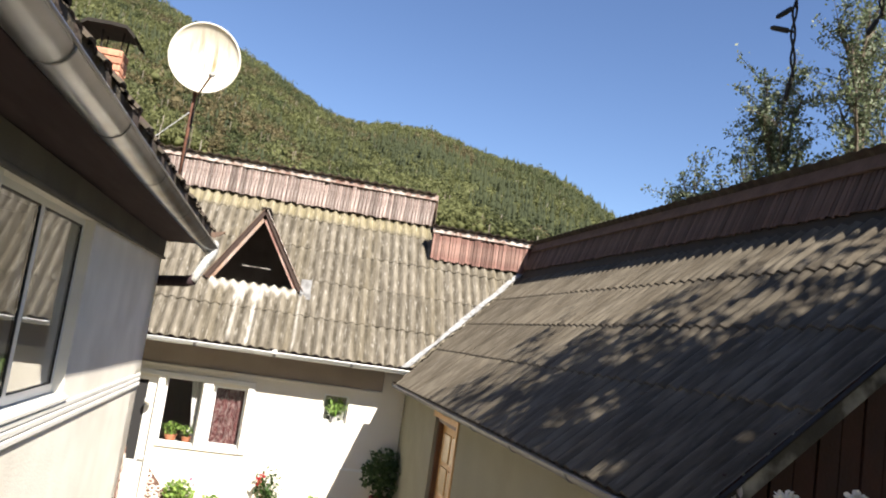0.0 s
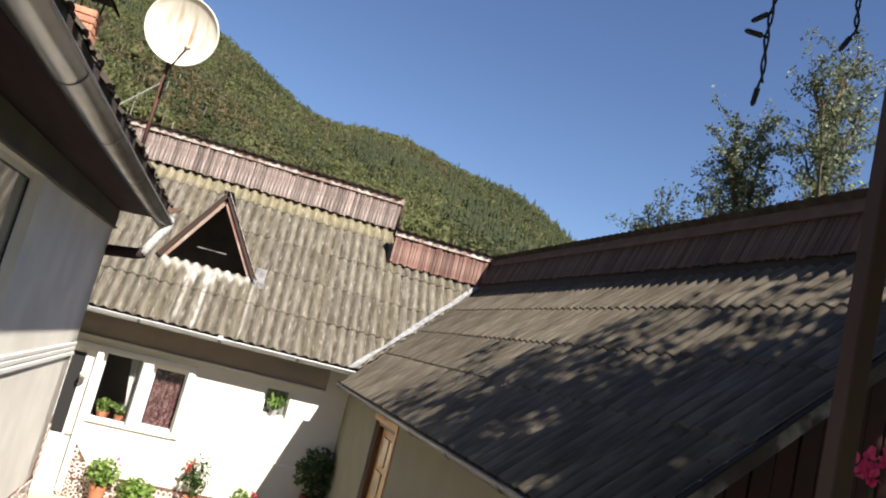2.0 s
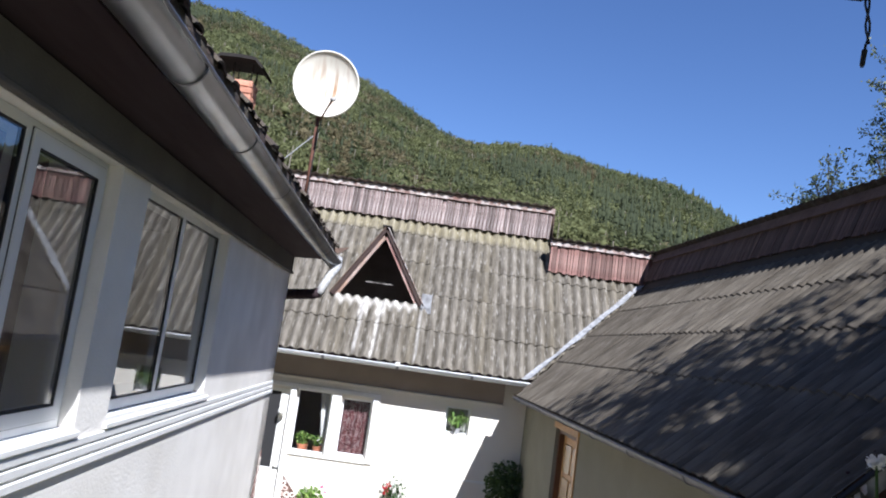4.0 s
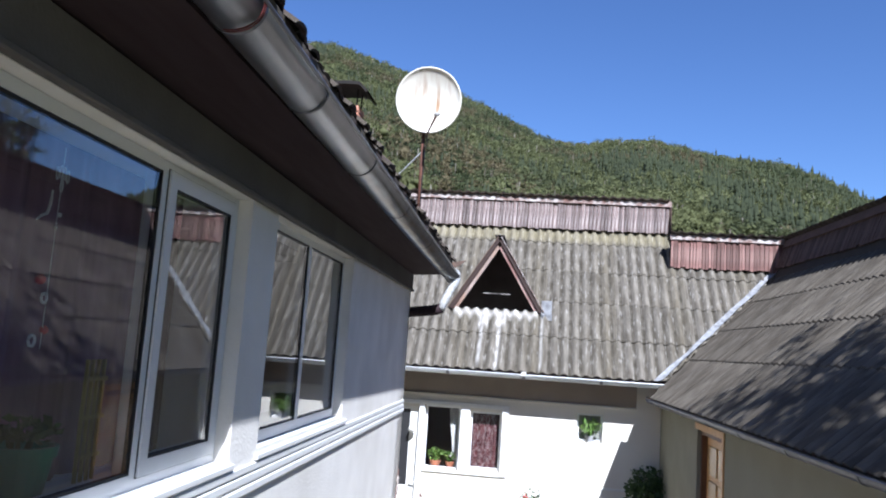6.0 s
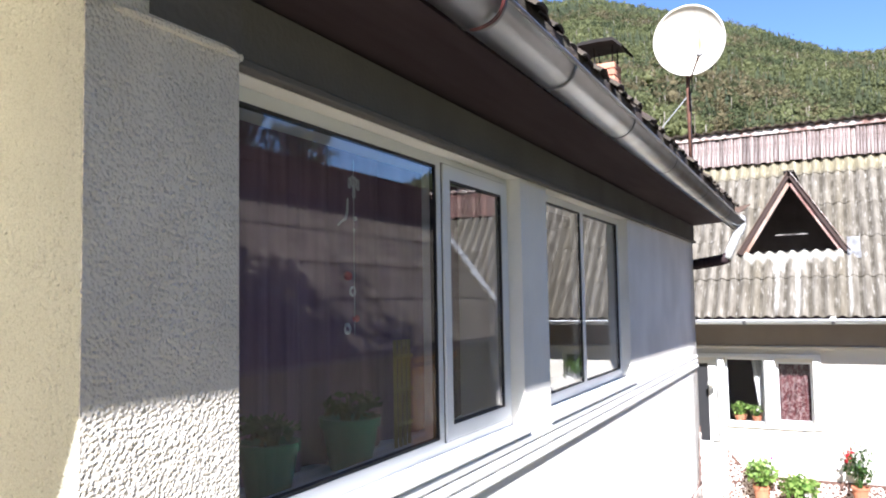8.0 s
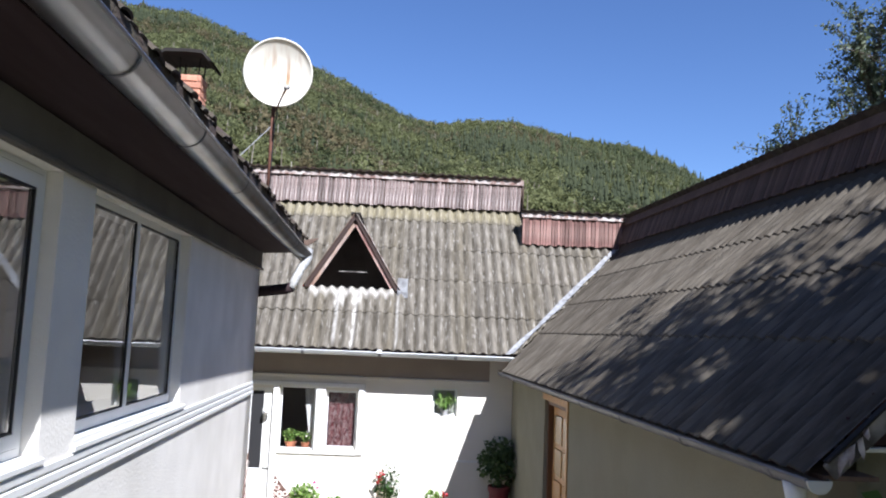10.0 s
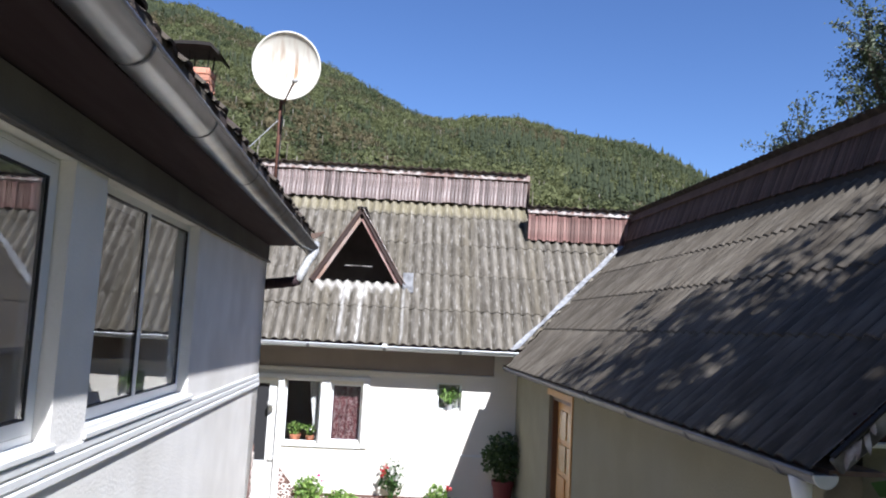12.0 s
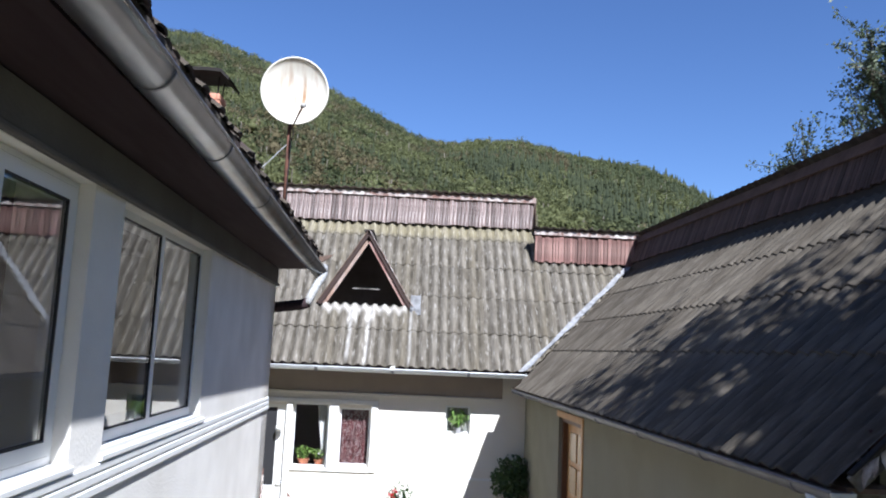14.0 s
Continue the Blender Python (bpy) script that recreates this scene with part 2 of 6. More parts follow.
LATH_RED = shade("faded_red_lath", (0.24, 0.135, 0.115), 0.9, second=(0.12, 0.058, 0.05), scale=12, amount=0.7, stretch=(1, 1, 0.25), bump=0.4, per=0.42, third=(0.40, 0.30, 0.26), third_scale=6, third_amount=0.8)
LATH_DARK = shade("brown_lath", (0.10, 0.062, 0.052), 0.9, second=(0.062, 0.039, 0.033), scale=12, amount=0.7, stretch=(1, 1, 0.25), bump=0.4, per=0.35, third=(0.15, 0.125, 0.11), third_scale=6, third_amount=0.5)
PEELED = shade("peeled_white_board", (0.60, 0.56, 0.53), 0.85, second=(0.17, 0.095, 0.075), scale=14, amount=1.0, bump=0.4, bump_scale=30, third=(0.20, 0.11, 0.09), third_scale=2.3, third_amount=0.7)
PEELED_DARK = shade("peeled_brown_board", (0.12, 0.078, 0.066), 0.85, second=(0.07, 0.045, 0.04), scale=7, amount=0.8, bump=0.4, bump_scale=30)
OLD_WOOD = shade("weathered_brown_wood", (0.16, 0.105, 0.078), 0.85, second=(0.08, 0.055, 0.044), scale=9, amount=0.7, stretch=(2, 2, 0.4), bump=0.3)
WORN_BOARD = shade("worn_pinkish_board", (0.36, 0.245, 0.185), 0.85, second=(0.15, 0.09, 0.07), scale=9, amount=0.8, stretch=(2, 2, 0.3), bump=0.3, third=(0.46, 0.40, 0.37), third_scale=3, third_amount=0.6)
LOFT = shade("dusty_loft_boards", (0.21, 0.185, 0.175), 0.95, second=(0.13, 0.11, 0.10), scale=5, amount=0.6)
# Dark ridge cap boards; elsewhere this near-black stands in for shade.
DARK_AND_SHADE = shade("dark_cap_and_shade_boards", (0.03, 0.026, 0.024), 0.95, second=(0.05, 0.04, 0.035), scale=5, amount=0.5)
ROOM = shade("room_wall", (0.30, 0.26, 0.27), 0.9, second=(0.24, 0.21, 0.22), scale=2, amount=0.4)
ROOM_RED = shade("red_room_wall", (0.66, 0.26, 0.20), 0.9, second=(0.34, 0.12, 0.10), scale=2, amount=0.4)
POST = shade("brown_painted_steel", (0.040, 0.022, 0.018), 0.6, second=(0.045, 0.026, 0.020), scale=9, amount=0.5)
RUST = shade("rusty_steel", (0.16, 0.07, 0.045), 0.85, 0.2, second=(0.08, 0.045, 0.035), scale=20, amount=0.7, bump=0.3)
BLACK = shade("black_sheet_metal", (0.022, 0.020, 0.019), 0.75, spec=0.15, second=(0.04, 0.034, 0.03), scale=9, amount=0.5)
DISH = shade("cream_dish_enamel", (0.80, 0.77, 0.68), 0.5, second=(0.72, 0.66, 0.54), scale=3, amount=0.4)
BRICK = shade("orange_brick", (0.56, 0.27, 0.18), 0.9, second=(0.46, 0.21, 0.14), scale=14, amount=0.6, bump=0.4, per=0.2)
MORTAR = shade("mortar", (0.50, 0.30, 0.22), 0.95, second=(0.30, 0.24, 0.2), scale=15, amount=0.5)
TERRACOTTA = shade("terracotta", (0.50, 0.20, 0.11), 0.85, second=(0.40, 0.16, 0.09), scale=12, amount=0.6, bump=0.2)
DARK_POT = shade("dark_plastic_pot", (0.04, 0.03, 0.03), 0.5, second=(0.06, 0.05, 0.05), scale=9, amount=0.4)
GREEN_POT = shade("green_plastic_pot", (0.015, 0.17, 0.11), 0.4, second=(0.011, 0.12, 0.08), scale=5, amount=0.4)
RED_POT = shade("dark_red_pot", (0.16, 0.025, 0.03), 0.5, second=(0.11, 0.02, 0.025), scale=6, amount=0.4)
WHITE_POT = shade("mottled_white_pot", (0.6, 0.6, 0.6), 0.6, second=(0.2, 0.2, 0.22), scale=22, amount=0.8)
CONCRETE = shade("worn_concrete", (0.54, 0.47, 0.35), 0.95, second=(0.42, 0.36, 0.265), scale=5, amount=0.6, bump=0.4, third=(0.24, 0.22, 0.15), third_scale=1.3, third_amount=0.5)
DADO = shade("brown_dado_mortar", (0.10, 0.055, 0.045), 0.8, second=(0.20, 0.12, 0.09), scale=20, amount=0.6, bump=0.3)
RING = palette("pale_ring_tile", ((0.62, 0.52, 0.48), (0.70, 0.64, 0.58), (0.52, 0.38, 0.34), (0.75, 0.72, 0.68)), 0.5, island=False)
DOOR_WOOD = shade("varnished_orange_wood", (0.62, 0.34, 0.11), 0.45, second=(0.36, 0.17, 0.05), scale=9, amount=0.7, stretch=(6, 6, 0.5), bump=0.1)
DOOR_DARK = shade("brown_door_frame", (0.15, 0.07, 0.035), 0.5, second=(0.10, 0.045, 0.025), scale=9, amount=0.6, stretch=(6, 6, 0.5))
SAND_GLASS = shade("amber_ribbed_glass", (0.55, 0.36, 0.16), 0.25, second=(0.40, 0.24, 0.1), scale=30, amount=0.5)
CURTAIN_RED = shade("dark_red_patterned_curtain", (0.052, 0.010, 0.012), 0.95, second=(0.14, 0.040, 0.040), scale=14, amount=0.7, third=(0.62, 0.52, 0.50), third_scale=26, third_amount=0.42, bump=0.2)
CURTAIN_WHITE = shade("white_net_curtain", (0.75, 0.74, 0.72), 0.95, second=(0.6, 0.6, 0.58), scale=9, amount=0.4)
CURTAIN_PURPLE = shade("mauve_sheer_curtain", (0.32, 0.20, 0.27), 0.95, second=(0.17, 0.105, 0.15), scale=5, amount=0.6, stretch=(1, 12, 0.3))
BAMBOO = shade("yellow_bamboo", (0.52, 0.42, 0.14), 0.6, second=(0.40, 0.30, 0.1), scale=20, amount=0.5)
STICKER = shade("white_sticker", (0.75, 0.76, 0.74), 0.6)
GOLD = shade("gold_sticker", (0.55, 0.42, 0.14), 0.4)
CABLE = shade("black_cable", (0.012, 0.013, 0.016), 0.5)
GLASS = glass_material("window_glass", gloss=0.135)
GLASS_DIM = glass_material("dim_window_glass", (0.84, 0.85, 0.86), gloss=0.022)
GLASS_DOOR = glass_material("dark_door_glass", (0.46, 0.47, 0.48), gloss=0.01)
CRYSTAL = shade("pearly_plastic", (0.86, 0.86, 0.84), 0.15)
BARK = shade("grey_bark", (0.15, 0.12, 0.095), 0.95, second=(0.08, 0.065, 0.05), scale=14, amount=0.7, bump=0.6)
LEAF_GREY = palette("grey_green_leaves", ((0.065, 0.088, 0.052), (0.10, 0.126, 0.075), (0.155, 0.182, 0.12), (0.235, 0.26, 0.19), (0.135, 0.185, 0.07)), 0.5, translucent=0.35)
LEAF_BRIGHT = palette("fresh_green_leaves", ((0.06, 0.13, 0.025), (0.13, 0.23, 0.045), (0.22, 0.33, 0.08), (0.26, 0.34, 0.10)), 0.55, translucent=0.3)
LEAF_PALE = palette("pale_begonia_leaves", ((0.13, 0.24, 0.05), (0.22, 0.34, 0.10), (0.30, 0.42, 0.15)), 0.45, translucent=0.4)
LEAF_DARK = palette("deep_green_leaves", ((0.02, 0.05, 0.012), (0.04, 0.085, 0.02), (0.06, 0.12, 0.03)), 0.5, translucent=0.2)
FOREST = palette("mixed_forest_crowns", ((0.074, 0.086, 0.042), (0.081, 0.093, 0.044), (0.089, 0.100, 0.047)), 0.95, translucent=0.35)
AUTUMN = palette("browning_forest_crowns", ((0.140, 0.119, 0.063), (0.147, 0.121, 0.066), (0.130, 0.116, 0.060)), 0.95, translucent=0.35)
FRESH = palette("yellow_green_crowns", ((0.136, 0.148, 0.064), (0.144, 0.153, 0.066), (0.127, 0.140, 0.061)), 0.95, translucent=0.35)
CONIFER = palette("dark_conifers", ((0.052, 0.064, 0.036), (0.058, 0.070, 0.038), (0.066, 0.078, 0.041)), 0.95, translucent=0.4)
TRUNKS = palette("pale_trunks", ((0.20, 0.18, 0.14), (0.14, 0.12, 0.09), (0.32, 0.29, 0.24)), 0.9)
GROUND = shade("earth_and_grass", (0.075, 0.084, 0.034), 1.0, second=(0.11, 0.098, 0.045), scale=0.06, amount=0.6, third=(0.04, 0.055, 0.02), third_scale=0.02, third_amount=0.6)
PETAL_RED = palette("red_petals", ((0.48, 0.02, 0.035), (0.60, 0.05, 0.07), (0.66, 0.10, 0.12)), 0.6, translucent=0.3)
PETAL_PINK = palette("pink_petals", ((0.65, 0.04, 0.16), (0.75, 0.10, 0.26)), 0.6, translucent=0.3)
PETAL_WHITE = palette("white_petals", ((0.75, 0.74, 0.70), (0.8, 0.8, 0.78)), 0.6, translucent=0.3)
PETAL_DARK = palette("crimson_petals", ((0.25, 0.01, 0.04), (0.35, 0.02, 0.07)), 0.6, translucent=0.2)
PETAL_ORANGE = palette("orange_petals", ((0.72, 0.10, 0.02), (0.78, 0.17, 0.03), (0.6, 0.05, 0.02)), 0.55, translucent=0.35)


def drift(m, colour, scale, amount):
    """Lets broad patches of a stand drift towards another colour."""
    t = m.node_tree
    b = t.nodes["Principled BSDF"]
    col = b.inputs["Base Color"].links[0].from_socket
    geo = t.nodes.new("ShaderNodeNewGeometry")
    n = t.nodes.new("ShaderNodeTexNoise")
    n.inputs["Scale"].default_value = scale
    n.inputs["Detail"].default_value = 3
    t.links.new(geo.outputs["Position"], n.inputs["Vector"])
    r = t.nodes.new("ShaderNodeMapRange")
    r.inputs[1].default_value, r.inputs[2].default_value, r.inputs[4].default_value = 0.45, 0.68, amount
    t.links.new(n.outputs["Fac"], r.inputs[0])
    x = t.nodes.new("ShaderNodeMix")
    x.data_type = "RGBA"
    t.links.new(r.outputs[0], x.inputs[0])
    t.links.new(col, x.inputs[6])
    x.inputs[7].default_value = (*colour, 1)
    t.links.new(x.outputs[2], b.inputs["Base Color"])
    for other in t.nodes:
        if other.type == "BSDF_TRANSLUCENT":
            t.links.new(x.outputs[2], other.inputs[0])


drift(FOREST, (0.105, 0.112, 0.042), 0.03, 0.6)
drift(FOREST, (0.048, 0.068, 0.032), 0.016, 0.6)
drift(CONIFER, (0.080, 0.094, 0.042), 0.02, 0.6)
RAKE = shade("weathered_grey_board", (0.075, 0.066, 0.06), 0.9, second=(0.035, 0.03, 0.027), scale=8, amount=0.7, bump=0.4, third=(0.42, 0.40, 0.38), third_scale=5, third_amount=0.8)
DARK_RED = shade("dark_red_boarding", (0.042, 0.013, 0.010), 0.85, second=(0.022, 0.010, 0.009), scale=7, amount=0.6, bump=0.3)
FRIEZE_FAR = shade("brownish_plaster_band", (0.42, 0.36, 0.31), 0.9, second=(0.34, 0.29, 0.245), scale=3, amount=0.5, bump=0.2)
COVER = palette("yellowed_translucent_sheet", ((0.90, 0.85, 0.66), (0.87, 0.81, 0.60)), 0.5, island=False, translucent=0.8)


def streaked(m, colour, across, length, amount):
    """Rust runs from the middle of a dish down its face, in the dish's own axes."""
    t = m.node_tree
    b = t.nodes["Principled BSDF"]
    col = b.inputs["Base Color"].links[0].from_socket
    tc = t.nodes.new("ShaderNodeTexCoord")
    mp = t.nodes.new("ShaderNodeMapping")
    mp.inputs["Scale"].default_value = (across, length, 1)
    t.links.new(tc.outputs["Object"], mp.inputs[0])
    n = t.nodes.new("ShaderNodeTexNoise")
    n.inputs["Scale"].default_value = 1.0
    n.inputs["Detail"].default_value = 4
    t.links.new(mp.outputs[0], n.inputs["Vector"])
    r = t.nodes.new("ShaderNodeMapRange")
    r.inputs[1].default_value, r.inputs[2].default_value, r.inputs[4].default_value = 0.47, 0.66, amount
    t.links.new(n.outputs["Fac"], r.inputs[0])
    g = t.nodes.new("ShaderNodeVectorMath")
    g.operation = "DISTANCE"
    t.links.new(tc.outputs["Object"], g.inputs[0])
    g.inputs[1].default_value = (0.06, 0.02, 0.05)
    k = t.nodes.new("ShaderNodeMapRange")
    k.inputs[1].default_value, k.inputs[2].default_value, k.inputs[3].default_value, k.inputs[4].default_value = 0.05, 0.36, 1.0, 0.0
    t.links.new(g.outputs["Value"], k.inputs[0])
    f = t.nodes.new("ShaderNodeMath")
    f.operation = "MULTIPLY"
    t.links.new(r.outputs[0], f.inputs[0])
    t.links.new(k.outputs[0], f.inputs[1])
    x = t.nodes.new("ShaderNodeMix")
    x.data_type = "RGBA"
    t.links.new(f.outputs[0], x.inputs[0])
    t.links.new(col, x.inputs[6])
    x.inputs[7].default_value = (*colour, 1)
    t.links.new(x.outputs[2], b.inputs["Base Color"])


streaked(DISH, (0.34, 0.16, 0.05), 15, 2.2, 1.0)
WIRE = shade("red_coated_wire", (0.17, 0.035, 0.03), 0.6, second=(0.08, 0.02, 0.018), scale=30, amount=0.5)
FLASHING = shade("limed_valley_metal", (0.31, 0.315, 0.325), 0.85, 0.0, second=(0.13, 0.13, 0.135), scale=13, amount=0.8, bump=0.3, bump_scale=25)
LEAF_OLIVE = palette("olive_shrub_leaves", ((0.035, 0.062, 0.022), (0.06, 0.10, 0.035), (0.095, 0.14, 0.055)), 0.55, translucent=0.25)


# ---- mesh helpers ----
def part(name, bm, material, parent=None, label="", smooth=False):
    """Links a bmesh as one mesh object, under a thing or under a part."""
    me = bpy.data.meshes.new(name)
    bm.to_mesh(me)
    bm.free()
    if smooth:
        me.shade_smooth()
    return hang(name, me, material, parent, label)


def hang(name, me, material=None, parent=None, label="", m=None):
    if material and not me.materials:
        me.materials.append(material)
    ob = new(name, me)
    ob.parent = parent
    if m is not None:
        ob.matrix_basis = m
    return tagged(ob, label)


def thing(name, m, label, category, group="", kind=""):
    ob = new(name)
    ob.empty_display_size = 0.1
    ob.matrix_basis = m
    return tagged(ob, label, category, group, kind)


def box(bm, x0, x1, y0, y1, z0, z1, bevel=0.0):
    made = bmesh.ops.create_cube(bm, size=1.0, matrix=Matrix.Translation(((x0 + x1) / 2, (y0 + y1) / 2, (z0 + z1) / 2)) @ Matrix.Diagonal((abs(x1 - x0), abs(y1 - y0), abs(z1 - z0), 1)))
    if bevel:
        edges = {e for v in made["verts"] for e in v.link_edges}
        bmesh.ops.bevel(bm, geom=list(edges), offset=bevel, segments=1, affect="EDGES")
    return bm


def boxes(*rows, bevel=0.0):
    bm = bmesh.new()
    for r in rows:
        box(bm, *r, bevel=bevel)
    return bm


def beam(bm, a, b, w, h, bevel=0.004):
    """A bar of section w x h from a to b."""
    a, b = Vector(a), Vector(b)
    d = b - a
    made = bmesh.ops.create_cube(bm, size=1.0, matrix=Matrix.Translation((a + b) / 2) @ d.to_track_quat("Y", "Z").to_matrix().to_4x4() @ Matrix.Diagonal((w, d.length, h, 1)))
    if bevel:
        bmesh.ops.bevel(bm, geom=list({e for v in made["verts"] for e in v.link_edges}), offset=bevel, segments=1, affect="EDGES")
    return bm


def tube(bm, points, radii, sides=8, cap=True):
    """A round bar along points; radii: one number or one per point."""
    pts = [Vector(p) for p in points]
    if isinstance(radii, (int, float)):
        radii = [radii] * len(pts)
    rings = []
    for i, (p, r) in enumerate(zip(pts, radii)):
        d = (pts[min(i + 1, len(pts) - 1)] - pts[max(i - 1, 0)]).normalized()
        q = d.to_track_quat("Z", "Y")
        rings.append([bm.verts.new(p + q @ Vector((r * math.cos(2 * math.pi * k / sides), r * math.sin(2 * math.pi * k / sides), 0))) for k in range(sides)])
    for a, b in zip(rings, rings[1:]):
        for k in range(sides):
            bm.faces.new((a[k], a[(k + 1) % sides], b[(k + 1) % sides], b[k]))
    if cap:
        bm.faces.new(rings[0][::-1])
        bm.faces.new(rings[-1])
    return bm


def lathe(bm, profile, sides=20, centre=(0, 0, 0)):
    """Turns (radius, height) pairs round the z axis."""
    c = Vector(centre)
    rings = [[bm.verts.new(c + Vector((r * math.cos(2 * math.pi * k / sides), r * math.sin(2 * math.pi * k / sides), z))) for k in range(sides)] for r, z in profile]
    for a, b in zip(rings, rings[1:]):
        for k in range(sides):
            bm.faces.new((a[k], a[(k + 1) % sides], b[(k + 1) % sides], b[k]))
    return bm


def wall_mesh(a0, a1, z0, z1, d0, d1, holes=(), along="y"):
    """A wall from a0 to a1 along an axis, thick from d0 (front) to d1 (back), with rectangular openings (a0, a1, z0, z1) cut right through."""
    A = sorted({a0, a1, *(h[0] for h in holes), *(h[1] for h in holes)})
    Z = sorted({z0, z1, *(h[2] for h in holes), *(h[3] for h in holes)})
    bm = bmesh.new()
    seen = {}

    def v(a, d, z):
        key = (round(a, 4), round(d, 4), round(z, 4))
        if key not in seen:
            seen[key] = bm.verts.new((d, a, z) if along == "y" else (a, d, z))
        return seen[key]

    def solid(i, j):
        if not (0 <= i < len(A) - 1 and 0 <= j < len(Z) - 1):
            return False
        ca, cz = (A[i] + A[i + 1]) / 2, (Z[j] + Z[j + 1]) / 2
        return not any(h[0] < ca < h[1] and h[2] < cz < h[3] for h in holes)

    for i in range(len(A) - 1):
        for j in range(len(Z) - 1):
            if not solid(i, j):
                continue
            p, q, r, s_ = A[i], A[i + 1], Z[j], Z[j + 1]
            for d in (d0, d1):
                bm.faces.new((v(p, d, r), v(q, d, r), v(q, d, s_), v(p, d, s_)))
            for (di, dj), (e, f) in (((-1, 0), ((p, r), (p, s_))), ((1, 0), ((q, r), (q, s_))), ((0, -1), ((p, r), (q, r))), ((0, 1), ((p, s_), (q, s_)))):
                if not solid(i + di, j + dj):
                    bm.faces.new((v(e[0], d0, e[1]), v(f[0], d0, f[1]), v(f[0], d1, f[1]), v(e[0], d1, e[1])))
    bmesh.ops.recalc_face_normals(bm, faces=bm.faces)
    return bm


def cloud(name, centres, normals_up, size, material, parent, aspect=1.6, label="", seed=1, droop=0.0):
    """Many small pointed leaves, one island each, about the given centres."""
    rng = np.random.default_rng(seed)
    c = np.asarray(centres, float)
    n = len(c)
    d = rng.normal(size=(n, 3)) + np.array(normals_up)
    d[:, 2] -= droop
    d /= np.linalg.norm(d, axis=1)[:, None]
    side = np.cross(d, rng.normal(size=(n, 3)))
    side /= np.linalg.norm(side, axis=1)[:, None]
    L = size * rng.uniform(0.6, 1.3, n)[:, None]
    w = L / aspect / 2
    verts = np.stack([c - d * L / 2, c + side * w, c + d * L / 2, c - side * w], 1).reshape(-1, 3)
    faces = np.arange(4 * n).reshape(-1, 4)
    me = bpy.data.meshes.new(name)
    me.from_pydata(verts.tolist(), [], faces.tolist())
    return hang(name, me, material, parent, label)


def petals(name, centres, directions, size, width, material, parent, label="", seed=1):
    """Rounded, slightly cupped petals or leaves, one island each, springing from the given points."""
    rng = np.random.default_rng(seed)
    verts, faces = [], []
    for c, d in zip(centres, directions):
        c, d = Vector(c), Vector(d).normalized()
        s_ = d.cross(Vector(rng.normal(size=3))).normalized()
        up = d.cross(s_)
        k = size * rng.uniform(0.75, 1.2)
        w = k * width
        base = len(verts)
        for a, b, h in ((0.0, 0.0, 0.0), (0.3, 0.62, 0.10), (0.68, 0.85, 0.16), (0.95, 0.45, 0.14), (1.03, 0.0, 0.10), (0.95, -0.45, 0.14), (0.68, -0.85, 0.16), (0.3, -0.62, 0.10), (0.55, 0.0, 0.0)):
            verts.append(tuple(c + d * (a * k) + s_ * (b * w) + up * (h * k)))
        faces += [(base + 8, base + i, base + (i + 1) % 8) for i in range(8)]
    me = bpy.data.meshes.new(name)
    me.from_pydata(verts, [], faces)
    me.shade_smooth()
    return hang(name, me, material, parent, label)


def sheet_mesh(waves, length, pitch=0.152, amp=0.024, per=7, lift=0.018, thick=0.008):
    """One corrugated sheet lying in xy, wavy across x, its lower end lifted to lap over the next."""
    bm = bmesh.new()
    cols = waves * per
    rows = []
    for y, up in ((0.0, lift), (0.014, lift), (length * 0.5, lift * 0.5), (length, 0.0)):
        rows.append([bm.verts.new((i * pitch / per, y, up + amp * math.cos(2 * math.pi * i / per))) for i in range(cols + 1)])
    low = [bm.verts.new((v.co.x, v.co.y, v.co.z - thick)) for v in rows[0]]
    for a, b in zip(rows, rows[1:]):
        for i in range(cols):
            bm.faces.new((a[i], a[i + 1], b[i + 1], b[i]))
    for i in range(cols):
        bm.faces.new((low[i], low[i + 1], rows[0][i + 1], rows[0][i]))
    for f in bm.faces:
        f.smooth = True
    return bm


